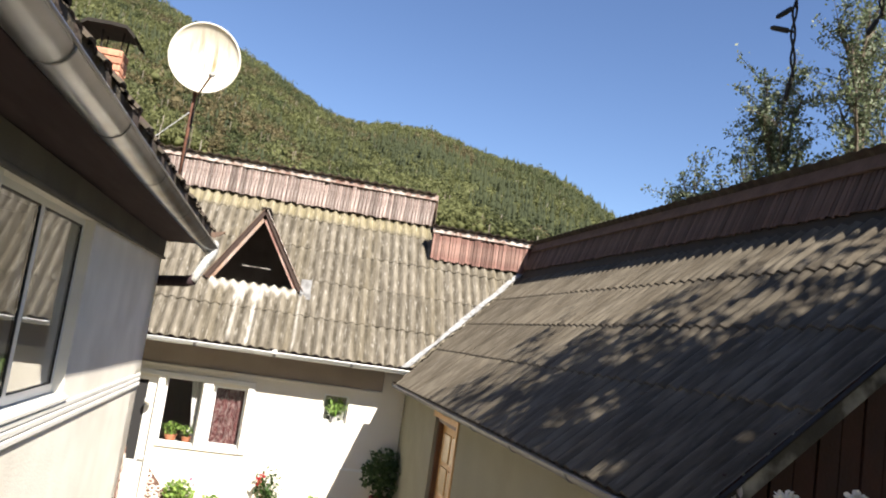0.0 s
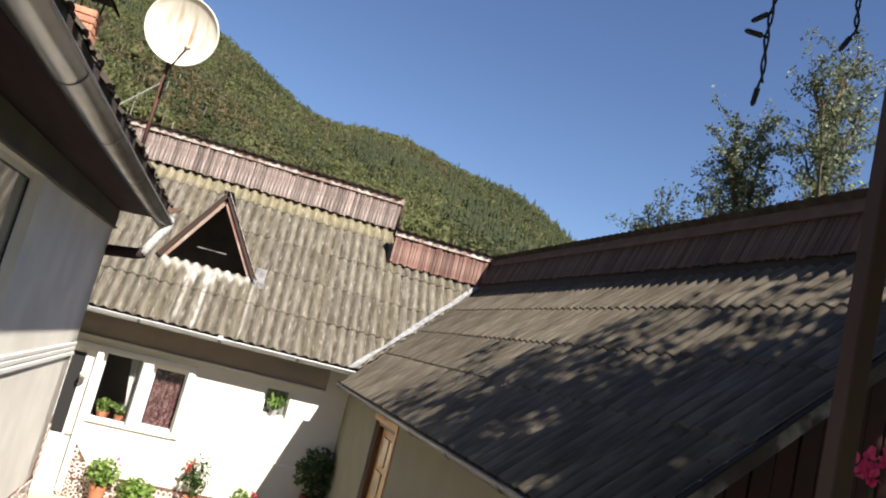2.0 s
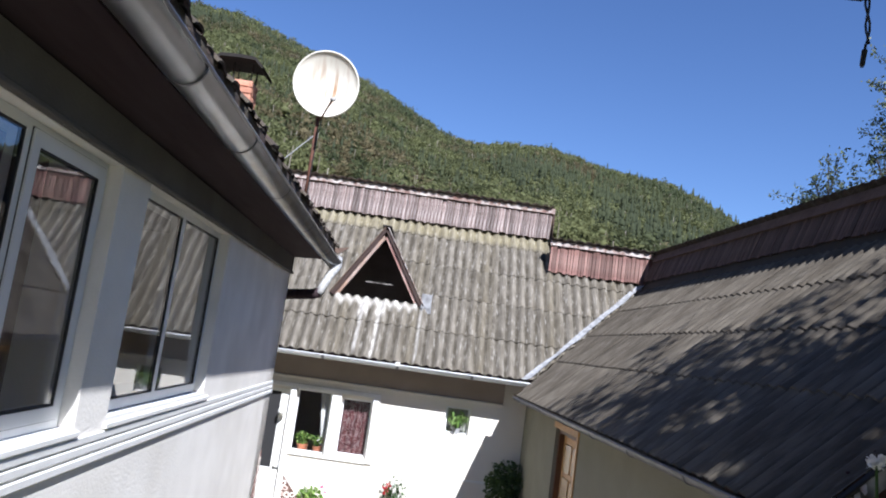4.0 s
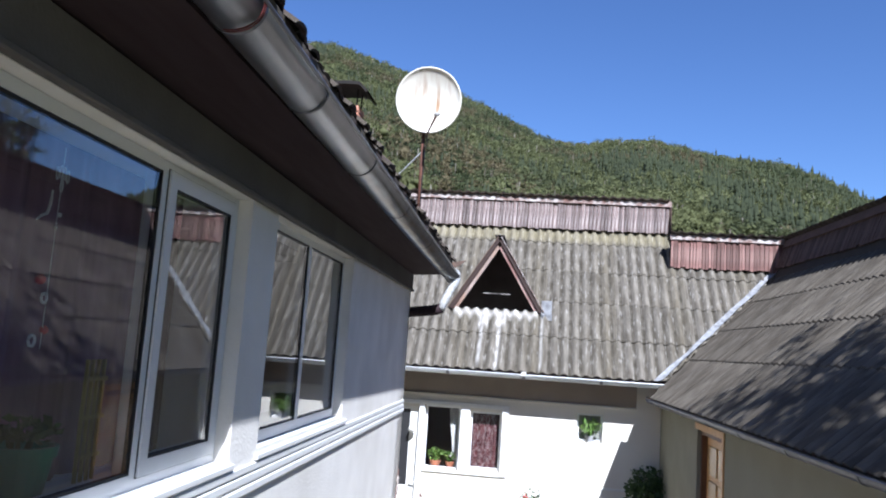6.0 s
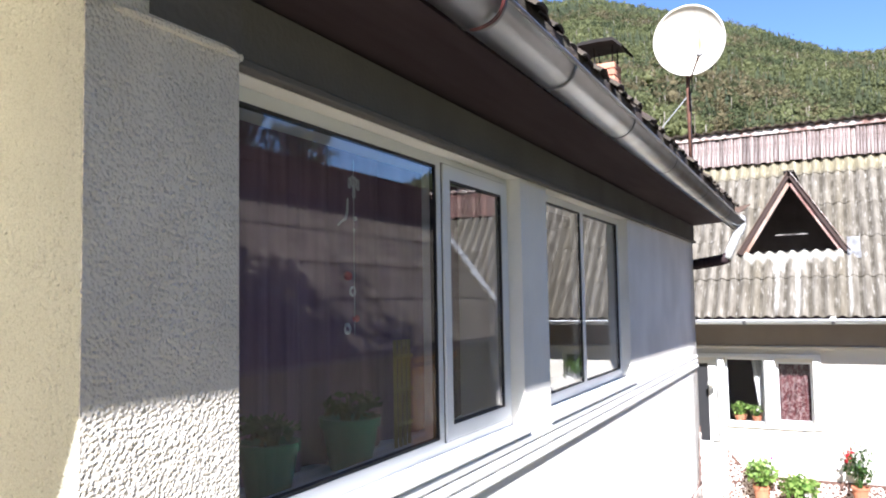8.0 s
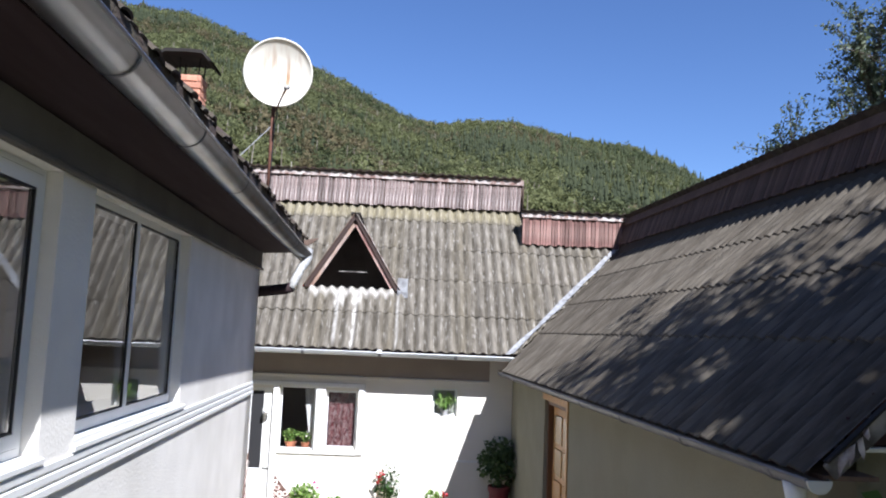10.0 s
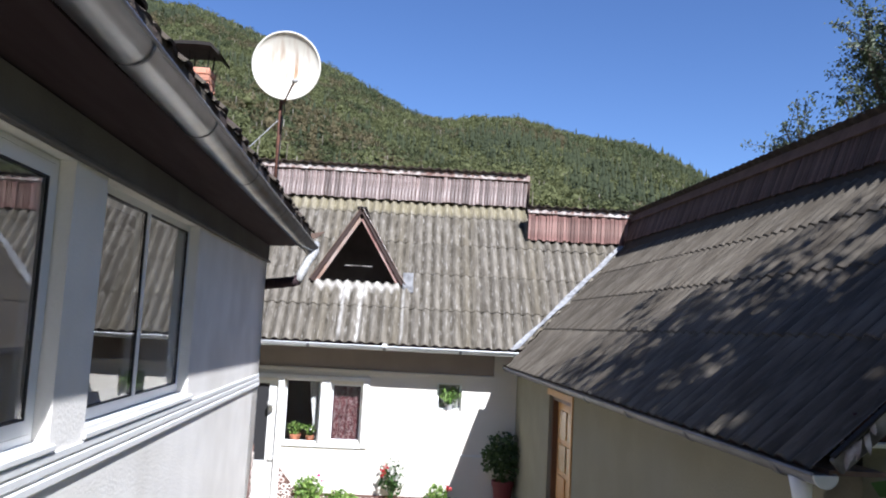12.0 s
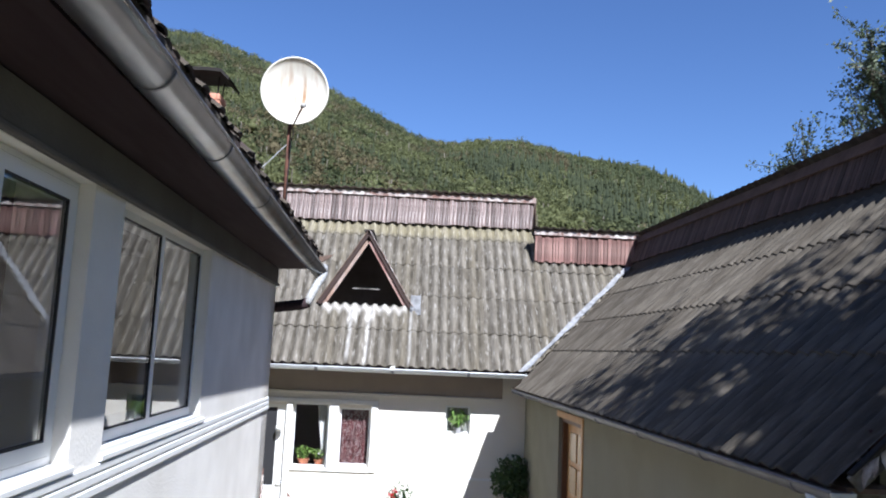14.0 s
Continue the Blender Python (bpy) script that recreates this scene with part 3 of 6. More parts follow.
def lay_sheets(roof, frame_m, rows, x0, columns, waves, material, cuts=(), hole=None, shift=0.0, amp=0.026, loose=1.0, lift=0.018):
    """Covers a slope with sheets. frame_m: the slope's own axes (x along, y up the slope); rows: slope lengths at which courses begin;
    cuts: half-planes (point, normal), in the slope's axes, whose far side is cut away; hole: a triangle left open."""
    shared = {}
    pitch = 0.152
    rng = random.Random(5)
    for j, (s0, s1) in enumerate(zip(rows, rows[1:])):
        length = s1 - s0 + (0.07 if j < len(rows) - 2 else 0.0)
        for i in range(columns):
            m = pose(x0 + i * waves * pitch + (j % 2) * shift, s0 - 0.03, (0.004 * (i % 2) + rng.uniform(0, 0.006)) * loose, rng.uniform(-0.3, 0.3) * loose, 0, rng.uniform(-0.25, 0.25) * loose)
            corners = [m @ Vector((x, y, 0)) for x in (0, waves * pitch) for y in (0, length)]
            near = False
            gone = False
            for p, n in cuts:
                ds = [(c - Vector(p)).dot(Vector(n)) for c in corners]
                gone |= min(ds) > 0
                near |= max(ds) > 0
            if hole:
                near |= any(min(h[0] for h in hole) - 1.2 < c.x < max(h[0] for h in hole) + 1.2 and min(h[1] for h in hole) - 0.9 < c.y < max(h[1] for h in hole) + 0.3 for c in corners)
            if gone:
                continue
            key = round(length, 3)
            if not near:
                if key not in shared:
                    bm = sheet_mesh(waves, length, amp=amp, lift=lift)
                    me = bpy.data.meshes.new("sheet")
                    bm.to_mesh(me)
                    bm.free()
                    me.materials.append(material)
                    shared[key] = me
                me = shared[key]
            else:
                bm = sheet_mesh(waves, length, amp=amp, lift=lift)
                inv = m.inverted()
                for p, n in cuts:
                    bmesh.ops.bisect_plane(bm, geom=bm.verts[:] + bm.edges[:] + bm.faces[:], plane_co=inv @ Vector(p), plane_no=inv.to_3x3() @ Vector(n), clear_outer=True)
                if hole:
                    mid = sum((Vector(h) for h in hole), Vector()) / 3
                    sides = []
                    for a, b in zip(hole, hole[1:] + hole[:1]):
                        a, b = Vector(a), Vector(b)
                        n = (b - a).cross(Vector((0, 0, 1)))
                        if (mid - a).dot(n) > 0:
                            n = -n
                        sides.append((a, n))
                        bmesh.ops.bisect_plane(bm, geom=bm.verts[:] + bm.edges[:] + bm.faces[:], plane_co=inv @ a, plane_no=inv.to_3x3() @ n)
                    dead = [f for f in bm.faces if all(((m @ f.calc_center_median()) - a).dot(n) < 0 for a, n in sides)]
                    bmesh.ops.delete(bm, geom=dead, context="FACES")
                if not bm.faces:
                    bm.free()
                    continue
                left, best = set(bm.verts), []
                while left:
                    stack = [left.pop()]
                    island = list(stack)
                    while stack:
                        for e in stack.pop().link_edges:
                            for v in e.verts:
                                if v in left:
                                    left.discard(v)
                                    stack.append(v)
                                    island.append(v)
                    best = max(best, island, key=len)
                keep = set(best)
                bmesh.ops.delete(bm, geom=[v for v in bm.verts if v not in keep], context="VERTS")
                me = bpy.data.meshes.new("sheet")
                bm.to_mesh(me)
                bm.free()
                me.materials.append(material)
            ob = new("sheet", me)
            ob.parent = roof
            ob.matrix_basis = frame_m @ m


def gutter(name, parent, a, b, radius, joints, material, seam=None, up=Vector((0, 0, 1)), thin=False):
    """A half-round gutter from a to b with seams at the given distances; its far end is closed."""
    a, b = Vector(a), Vector(b)
    d = (b - a).normalized()
    side = d.cross(up).normalized()
    bm = bmesh.new()

    def arc(p, r, bead=True):
        pts = [p + side * (r * math.cos(t)) + up * (-r * math.sin(t)) for t in [math.pi * k / 10 for k in range(11)]]
        return [bm.verts.new(q) for q in pts]

    def run(p, q, r):
        A, B = arc(p, r), arc(q, r)
        for k in range(10):
            f = bm.faces.new((A[k], A[k + 1], B[k + 1], B[k]))
            f.smooth = True
        return A, B
    A, B = run(a, b, radius)
    bm.faces.new(A)
    bm.faces.new(B[::-1])
    A2 = run(a, b, radius - 0.004)[0]
    tube(bm, [a + side * radius, b + side * radius], 0.009, 6)
    tube(bm, [a - side * radius, b - side * radius], 0.006, 6)
    g = part(name, bm, material, parent, "weathered half-round zinc gutter")
    for s_ in joints:
        bm = bmesh.new()
        p = a + d * s_
        prof = []
        for off, r in (((-0.008, radius + 0.001), (-0.006, radius + 0.004), (0.006, radius + 0.004), (0.008, radius + 0.001)) if thin else ((-0.022, radius + 0.001), (-0.016, radius + 0.007), (0.016, radius + 0.007), (0.022, radius + 0.001))):
            prof.append([bm.verts.new(p + d * off + side * (r * math.cos(t)) + up * (-r * math.sin(t))) for t in [math.pi * k / 10 for k in range(11)]])
        for A, B in zip(prof, prof[1:]):
            for k in range(10):
                bm.faces.new((A[k], A[k + 1], B[k + 1], B[k]))
        part("seam", bm, seam or material, g)
    return g


def rings_on(parent, points, m_of, radius=0.045, seed=3):
    """Ring-shaped tiles set in the dado, one object each."""
    meshes = []
    rng = random.Random(seed)
    for k in range(4):
        bm = bmesh.new()
        r1, r0 = radius * (0.85 + 0.1 * k), radius * (0.42 + 0.05 * k)
        n = 10
        sq = 0.75 + 0.15 * (k % 3)
        outer = [bm.verts.new((r1 * math.cos(2 * math.pi * i / n) * sq, r1 * math.sin(2 * math.pi * i / n), 0.006)) for i in range(n)]
        inner = [bm.verts.new((r0 * math.cos(2 * math.pi * i / n) * sq, r0 * math.sin(2 * math.pi * i / n), 0.006)) for i in range(n)]
        base = [bm.verts.new((r1 * 1.05 * math.cos(2 * math.pi * i / n) * sq, r1 * 1.05 * math.sin(2 * math.pi * i / n), 0.0)) for i in range(n)]
        for i in range(n):
            j = (i + 1) % n
            bm.faces.new((inner[i], outer[i], outer[j], inner[j]))
            bm.faces.new((outer[i], base[i], base[j], outer[j]))
        me = bpy.data.meshes.new("ring_tile")
        bm.to_mesh(me)
        bm.free()
        me.materials.append(RING)
        meshes.append(me)
    for p in points:
        ob = new("ring_tile", rng.choice(meshes))
        ob.parent = parent
        ob.matrix_basis = m_of(*p) @ pose(0, 0, 0, 0, 0, rng.uniform(0, 360))


# ---- ground and hills ----
# Behind and beside the camera the hills are raised, unseen, to block low sky.
SKYLINE = ((-180, 20), (-120, 22), (-70, 22), (-45, 20), (-30, 21.0), (-20, 20.8), (-17, 20.9), (-13, 20.0), (-7.7, 18.4), (-4.3, 17.1), (-0.9, 15.5), (1.7, 15.0),
           (5, 15.3), (7.5, 15.3), (10.3, 14.6), (13, 14.0), (16, 13.6), (18.3, 12.8), (21.5, 11.0), (26, 8.5), (35, 6), (50, 7), (75, 14), (100, 20), (180, 20))


def hill_height(x, y):
    az = math.degrees(math.atan2(x, y))
    r = math.hypot(x, y)
    el = np.interp(az, [a for a, _ in SKYLINE], [e for _, e in SKYLINE]) + 0.10
    crest = 620.0
    top = crest * math.tan(radians(el))
    k = min(max((r - 90.0) / (crest - 90.0), 0.0), 1.0)
    z = top * k ** 1.15
    z += noise.noise(Vector((x * 0.012, y * 0.012, 0))) * 7.0 * k * (1 - k) * 3
    if r > crest:
        z = top - (r - crest) * 0.25
    return z - 0.5


def build_ground():
    bm = bmesh.new()
    radii = [0.0, 4, 8, 14, 30, 60, 90] + [90 + 22 * i for i in range(1, 25)] + [660, 800, 1200, 2200]
    steps = 240
    rows = []
    for r in radii[1:]:
        rows.append([bm.verts.new((r * math.sin(2 * math.pi * k / steps), r * math.cos(2 * math.pi * k / steps), max(hill_height(r * math.sin(2 * math.pi * k / steps), r * math.cos(2 * math.pi * k / steps)), -0.5))) for k in range(steps)])
    mid = bm.verts.new((0, 0, -0.5))
    for k in range(steps):
        bm.faces.new((mid, rows[0][(k + 1) % steps], rows[0][k]))
    for a, b in zip(rows, rows[1:]):
        for k in range(steps):
            bm.faces.new((a[k], a[(k + 1) % steps], b[(k + 1) % steps], b[k]))
    bmesh.ops.recalc_face_normals(bm, faces=bm.faces)
    ob = part("ground", bm, GROUND, None, "grassy valley floor rising into steep wooded hillsides", smooth=True)
    tagged(ob, category="ground", kind="structure")


def build_forest():
    """Broadleaf crowns, conifers and pale trunks over the hillside, each one an uneven clump."""
    rng = np.random.default_rng(11)
    ball = bmesh.new()
    bmesh.ops.create_icosphere(ball, subdivisions=1, radius=1.0)
    iv = np.array([v.co[:] for v in ball.verts])
    it = np.array([[v.index for v in f.verts] for f in ball.faces])
    ball.free()
    sets = {key: ([], [], 0) for key in ("broadleaf", "autumn", "fresh", "conifer", "trunk")}

    def add(key, v, f):
        vs, fs, n = sets[key]
        vs.append(v)
        fs.append(f + n)
        sets[key] = (vs, fs, n + len(v))

    spots = []
    for _ in range(13000):
        az = radians(rng.uniform(-34, 30))
        r = math.sqrt(rng.uniform(230.0 ** 2, 628.0 ** 2))
        spots.append((r * math.sin(az), r * math.cos(az)))
    for _ in range(700):
        az = radians(rng.uniform(30, 326))
        r = math.sqrt(rng.uniform(300.0 ** 2, 630.0 ** 2))
        spots.append((r * math.sin(az), r * math.cos(az)))
    for x, y in spots:
        z = hill_height(x, y)
        r = math.hypot(x, y)
        if z < r * math.tan(radians(5.5)):
            continue
        az = math.degrees(math.atan2(x, y))
        k = (r - 230.0) / 398.0
        h = rng.uniform(6.6, 8.8) * (1.0 + 0.35 * rng.uniform() ** 6)
        mixv = noise.noise(Vector((x * 0.009, y * 0.009, 4)))
        mix2 = noise.noise(Vector((x * 0.011, y * 0.011, 17)))
        mix3 = noise.noise(Vector((x * 0.035, y * 0.035, 29)))
        # dark conifers on the near crest and the far slope, browning crowns on the middle crest, fresh green half way up
        needles = (0.08 if az > 0 or k > 0.75 else 0.0) + 1.0 * mixv - 0.6 * mix3 + (0.45 if k > 0.80 and az < 0 else 0.0) + (0.32 if az > 11 else 0.0) - (0.25 if 1 < az < 11 and k > 0.7 else 0.0)
        brown = (0.14 + 0.9 * mix2 if az > -3 else 0.22 + 0.8 * mix2 - 0.6 * mix3) + (0.55 if 0 < az < 11 and k > 0.66 else 0.0) - (0.25 if az > 13 else 0.0)
        if rng.uniform(0.15, 0.85) < needles:
            h *= rng.uniform(1.05, 1.3)
            n = 8
            levels = 5
            vs, fs = [], []
            w = h * rng.uniform(0.15, 0.21)
            for l in range(levels):
                zb, zt = h * (0.08 + 0.18 * l), h * (0.08 + 0.18 * l + 0.30)
                wl = w * (1 - l / levels * 0.82)
                b = len(vs)
                for i in range(n):
                    q = 2 * math.pi * i / n + l
                    rr = wl * rng.uniform(0.7, 1.25)
                    vs.append((rr * math.cos(q), rr * math.sin(q), zb + rng.uniform(-0.4, 0.2)))
                vs.append((0, 0, zt))
                fs += [(b + i, b + (i + 1) % n, b + n) for i in range(n)]
            add("conifer", np.array(vs) + (x, y, z), np.array(fs))
            continue
        key = "autumn" if rng.uniform(0.15, 0.85) < brown else "fresh" if rng.uniform(0.2, 0.8) < 0.36 - 1.0 * mix2 + 1.3 * mix3 + (0.15 if az < 0 and k < 0.75 else 0.0) else "broadleaf"
        w = h * rng.uniform(0.28, 0.44)
        for j in range(3):
            c = np.array((rng.normal() * w * 0.4, rng.normal() * w * 0.4, h * rng.uniform(0.25, 0.60)))
            v = iv * rng.uniform(0.72, 1.25, (len(iv), 1)) * np.array((w, w, h * 0.30)) * rng.uniform(0.35, 0.6) + c
            add(key, v + (x, y, z), it)
        # sprays of foliage round a handful of boughs
        n, boughs = 130, 7
        d = rng.normal(size=(boughs, 3))
        d /= np.linalg.norm(d, axis=1)[:, None]
        d[:, 2] = np.abs(d[:, 2]) * 1.3 - 0.35
        bough = d * np.array((w * 0.75, w * 0.75, h * 0.32)) + (0, 0, h * 0.52)
        c = bough[rng.integers(boughs, size=n)] + rng.normal(size=(n, 3)) * w * 0.27
        tri = np.stack([c, c + rng.normal(size=(n, 3)) * 0.62, c + rng.normal(size=(n, 3)) * 0.62], 1).reshape(-1, 3)
        add(key, tri + (x, y, z), np.arange(3 * n).reshape(-1, 3))
        if rng.uniform() < 0.22:
            tw = 0.15
            tv = np.array([(sx * tw, sy * tw, zz) for zz in (0, h * 0.75) for sx, sy in ((-1, -1), (1, -1), (0, 1))])
            tf = np.array([(0, 1, 4), (0, 4, 3), (1, 2, 5), (1, 5, 4), (2, 0, 3), (2, 3, 5)])
            off = np.array((rng.normal() * w * 0.5, -w * 1.15, 0))
            add("trunk", tv + off + (x, y, z), tf)
    woods = thing("hillside_forest", pose(0, 400, 60), "dense mixed forest with browning autumn crowns covering the hillside", "forest", kind="stuff")
    for key, mat, lab in (("broadleaf", FOREST, "green broadleaf crowns"), ("autumn", AUTUMN, "browning broadleaf crowns"), ("fresh", FRESH, "yellow-green broadleaf crowns"), ("conifer", CONIFER, "dark green conifers"), ("trunk", TRUNKS, "pale slender trunks")):
        vs, fs, _ = sets[key]
        me = bpy.data.meshes.new(key)
        v = np.concatenate(vs) - (0, 400, 60)
        me.from_pydata(v.tolist(), [], np.concatenate(fs).tolist())
        me.shade_smooth()
        tagged(hang(key, me, mat, woods, lab), kind="stuff")


build_ground()
build_forest()

# ---- yard, terrace ----
yard = part("yard_paving", boxes((-3.2, 1.74, 1.2, 11.46, -0.6, -0.34)), CONCRETE, None, "worn sandy concrete courtyard paving")
tagged(yard, category="paving", kind="structure")
terrace = thing("terrace", pose(0, 0, 0), "raised concrete terrace with a brown steel handrail and added unseen walls", "terrace", kind="structure")
part("slab", boxes((-4.4, 2.4, -5.0, 0.5, 1.05, 1.25), (-1.0, 2.4, 0.5, 1.3, 1.05, 1.25), bevel=0.008), CONCRETE, terrace)
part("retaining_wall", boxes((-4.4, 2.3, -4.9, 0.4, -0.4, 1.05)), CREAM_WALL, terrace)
# Unseen walls, added to block sky light and darken the door's reflection.
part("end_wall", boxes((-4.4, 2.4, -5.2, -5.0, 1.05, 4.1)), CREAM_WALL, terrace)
part("side_wall", boxes((-4.4, -4.25, -4.99, 0.45, 1.25, 3.9)), OLD_WOOD, terrace)
rail = bmesh.new()
for x0 in (-0.9, 0.15):
    tube(rail, [(x0, 1.23, 1.25), (x0, 1.23, 2.02)], 0.02, 8)
tube(rail, [(-0.9, 1.23, 2.03), (1.22, 1.23, 2.03), (2.3, 1.23, 2.03)], 0.024, 8)
tube(rail, [(2.3, 1.23, 1.25), (2.3, 1.23, 2.03), (2.3, -4.8, 2.03), (2.3, -4.8, 1.25)], 0.024, 8)
part("handrail", rail, POST, terrace)

pergola = thing("light_frame", pose(1.22, 1.23, 1.25), "brown painted steel post carrying a crossbar", "post")
part("post", boxes((-0.023, 0.023, -0.023, 0.023, 0, 3.0), bevel=0.003), POST, pergola)
# Added roof overhead, out of view; it darkens the post and outbuilding end.
part("porch_roof", boxes((-0.45, 0.05, -6.2, -0.23, 3.062, 3.10), (0.05, 2.6, -6.2, 0.3, 3.064, 3.102), bevel=0.004), OLD_WOOD, pergola, "unseen dark boarded roof added to block sky light")
for x0 in (-0.38, 2.3):
    part("rear_post", boxes((x0 - 0.04, x0 + 0.04, -6.0, -5.92, 0.0, 3.06), bevel=0.004), POST, pergola)
part("crossbar", boxes((-1.3, 0.03, -0.085, -0.027, 3.0, 3.06), (-0.03, 0.03, -0.027, 0.03, 3.0, 3.06), bevel=0.004), POST, pergola)




# ---- left house ----
HL = pose(0, 0, 0, 0, 0, 1.8)
house = thing("roadside_house", HL, "white plastered house with dark tiled eaves and wide windows", "house")
W1, W2 = (0.955, 2.80, 2.345, 3.402), (3.14, 4.80, 2.345, 3.402)
END = 7.62
part("long_wall", wall_mesh(0.63, END, -0.4, 3.60, -1.2, -1.5, (W1, W2)), HOUSE_PLASTER, house, "white plastered long wall")
part("far_wall", wall_mesh(-6.0, -1.2, -0.4, 3.60, END, END - 0.3, (), "x"), PLASTER, house)
DN = (-2.70, -1.520, 1.27, 3.42)
part("terrace_wall", wall_mesh(-6.0, -1.142, -0.4, 3.573, 0.562, 0.63, (DN,), "x"), CREAM, house, "cream roughcast wall by the terrace door")
part("back_wall", wall_mesh(0.85, END - 0.3, -0.4, 3.60, -6.0, -5.7), PLASTER, house)
part("room_floor", boxes((-5.7, -1.5, 0.85, END - 0.3, 1.5, 1.6)), OLD_WOOD, house)
part("room_lining", boxes((-5.7, -5.6, 0.85, END - 0.3, 1.6, 3.55), (-5.6, -1.5, 3.3, 3.4, 1.6, 3.55)), ROOM, house)
part("room_ceiling", boxes((-5.99, -1.21, 0.61, END - 0.01, 3.601, 3.66)), ROOM, house)
part("corner_pilaster", wall_mesh(0.5625, 0.945, -0.4, 3.57, -1.139, -1.2), ROUGHCAST, house, "grey roughcast corner strip")
part("frieze", boxes((-1.2, -1.182, 0.947, END, 3.425, 3.575), bevel=0.004), FRIEZE, house, "plaster band under the eaves, coloured dark for their shade")
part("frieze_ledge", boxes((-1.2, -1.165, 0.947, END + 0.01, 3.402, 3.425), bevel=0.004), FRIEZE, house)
# Thin dark sheet standing in for eaves shade above the bead.
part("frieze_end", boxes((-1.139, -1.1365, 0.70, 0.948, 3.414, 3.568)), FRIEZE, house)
part("bead", tube(bmesh.new(), [(-1.139, 0.62, 3.410), (-1.138, 0.66, 3.412), (-1.138, 0.90, 3.412), (-1.15, 0.96, 3.412)], [0.005, 0.010, 0.010, 0.010], 8), ROUGHCAST, house, "rounded plaster bead")
for z0, d in ((2.292, 0.010), (2.250, 0.011), (2.205, 0.015)):
    part("moulding", boxes((-1.2, -1.2 + d, 0.947, END + 0.005, z0 - 0.017, z0 + 0.017), bevel=0.004), TRIM, house, "stepped white string moulding")

# eaves
# Unseen cover, added so yellowed light falls on the cream wall.
cover = bmesh.new()
g = [[cover.verts.new((n, u, 3.60 + 0.008 * math.cos(n * 2 * math.pi / 0.08) + (0.555 - u) * 0.03)) for n in [-4.0 + 0.01 * k for k in range(306)]] for u in (0.553, -1.0, -2.4)]
for p, q in zip(g, g[1:]):
    for k in range(305):
        cover.faces.new((p[k], p[k + 1], q[k + 1], q[k]))
part("porch_cover", cover, COVER, house, "unseen yellowed translucent corrugated cover added above the terrace door", smooth=True)
part("cover_beam", boxes((-4.0, -0.97, 0.22, 0.28, 3.52, 3.585), (-4.0, -0.97, -2.4, -2.33, 3.60, 3.67), (-0.97, -0.93, -2.4, 0.29, 3.54, 3.72), bevel=0.005), POST, house)
part("cover_post", boxes((-1.02, -0.97, -2.40, -2.35, 1.25, 3.60), bevel=0.004), POST, house)
bm = bmesh.new()
rim = [[bm.verts.new((n, u, z)) for n, z in ((-1.2, 3.577), (-0.958, 3.668), (-0.958, 3.80), (-0.99, 3.80), (-0.99, 3.690), (-1.2, 3.600))] for u in (0.30, 8.40)]
for v in (rim[1][0], rim[1][5]):
    v.co.y = END + 0.02
for k in range(6):
    bm.faces.new((rim[0][k], rim[0][(k + 1) % 6], rim[1][(k + 1) % 6], rim[1][k]))
bm.faces.new(rim[0][::-1])
bm.faces.new(rim[1])
bmesh.ops.recalc_face_normals(bm, faces=bm.faces)
part("soffit", bm, SOFFIT, house, "dark brown boarded soffit and fascia")
part("verge_soffit", boxes((-5.0, -1.46, END + 0.002, 8.40, 3.56, 3.575)), SOFFIT, house)
bm = bmesh.new()
tilt = math.tan(radians(34))
for u0, u1 in ((0.30, 8.5),):
    vs = [bm.verts.new((n, u, 3.80 + (-0.93 - n) * tilt + k)) for k in (0.0, 0.09) for n, u in ((-0.872, u0), (-0.872, u1), (-4.0, u1), (-4.0, u0))]
    for f in ((0, 1, 2, 3), (7, 6, 5, 4), (0, 4, 5, 1), (1, 5, 6, 2), (2, 6, 7, 3), (3, 7, 4, 0)):
        bm.faces.new([vs[i] for i in f])
roof = part("roof", bm, TILE, house, "dark weathered clay tile roof")
bm = bmesh.new()
vs = [bm.verts.new((n, u, 3.80 + 3.07 * tilt + (n + 4.0) * tilt * s_)) for s_, n in ((1, -4.0), (1, -7.0)) for u in (0.30, 8.5)]
bm.faces.new((vs[0], vs[1], vs[3], vs[2]))
part("back_slope", bm, TILE, house)
tile_bm = bmesh.new()
arc = [(math.cos(math.pi * k / 6), math.sin(math.pi * k / 6)) for k in range(7)]
lo = [tile_bm.verts.new((0, 0.056 * c, 0.022 * s_)) for c, s_ in arc]
hi = [tile_bm.verts.new((-0.33, 0.050 * c, 0.02 * s_ + 0.01)) for c, s_ in arc]
lo2 = [tile_bm.verts.new((0, 0.046 * c, 0.010 * s_)) for c, s_ in arc]
for k in range(6):
    tile_bm.faces.new((lo[k], lo[k + 1], hi[k + 1], hi[k]))
    tile_bm.faces.new((lo2[k], lo2[k + 1], lo[k + 1], lo[k]))
tile_me = bpy.data.meshes.new("tile")
tile_bm.to_mesh(tile_me)
tile_bm.free()
tile_me.materials.append(TILE)
rng = random.Random(4)
for row in range(3):
    for k in range(82):
        ob = new("tile", tile_me)
        ob.parent = roof
        n = -0.850 - row * 0.26 + rng.uniform(-0.03, 0.022)
        ob.matrix_basis = pose(n, 0.35 + k * 0.1 + rng.uniform(-0.010, 0.010), 3.888 + (-0.93 - n) * tilt + rng.uniform(-0.012, 0.010), 0, 34 + rng.uniform(-3, 3), rng.uniform(-3, 3))
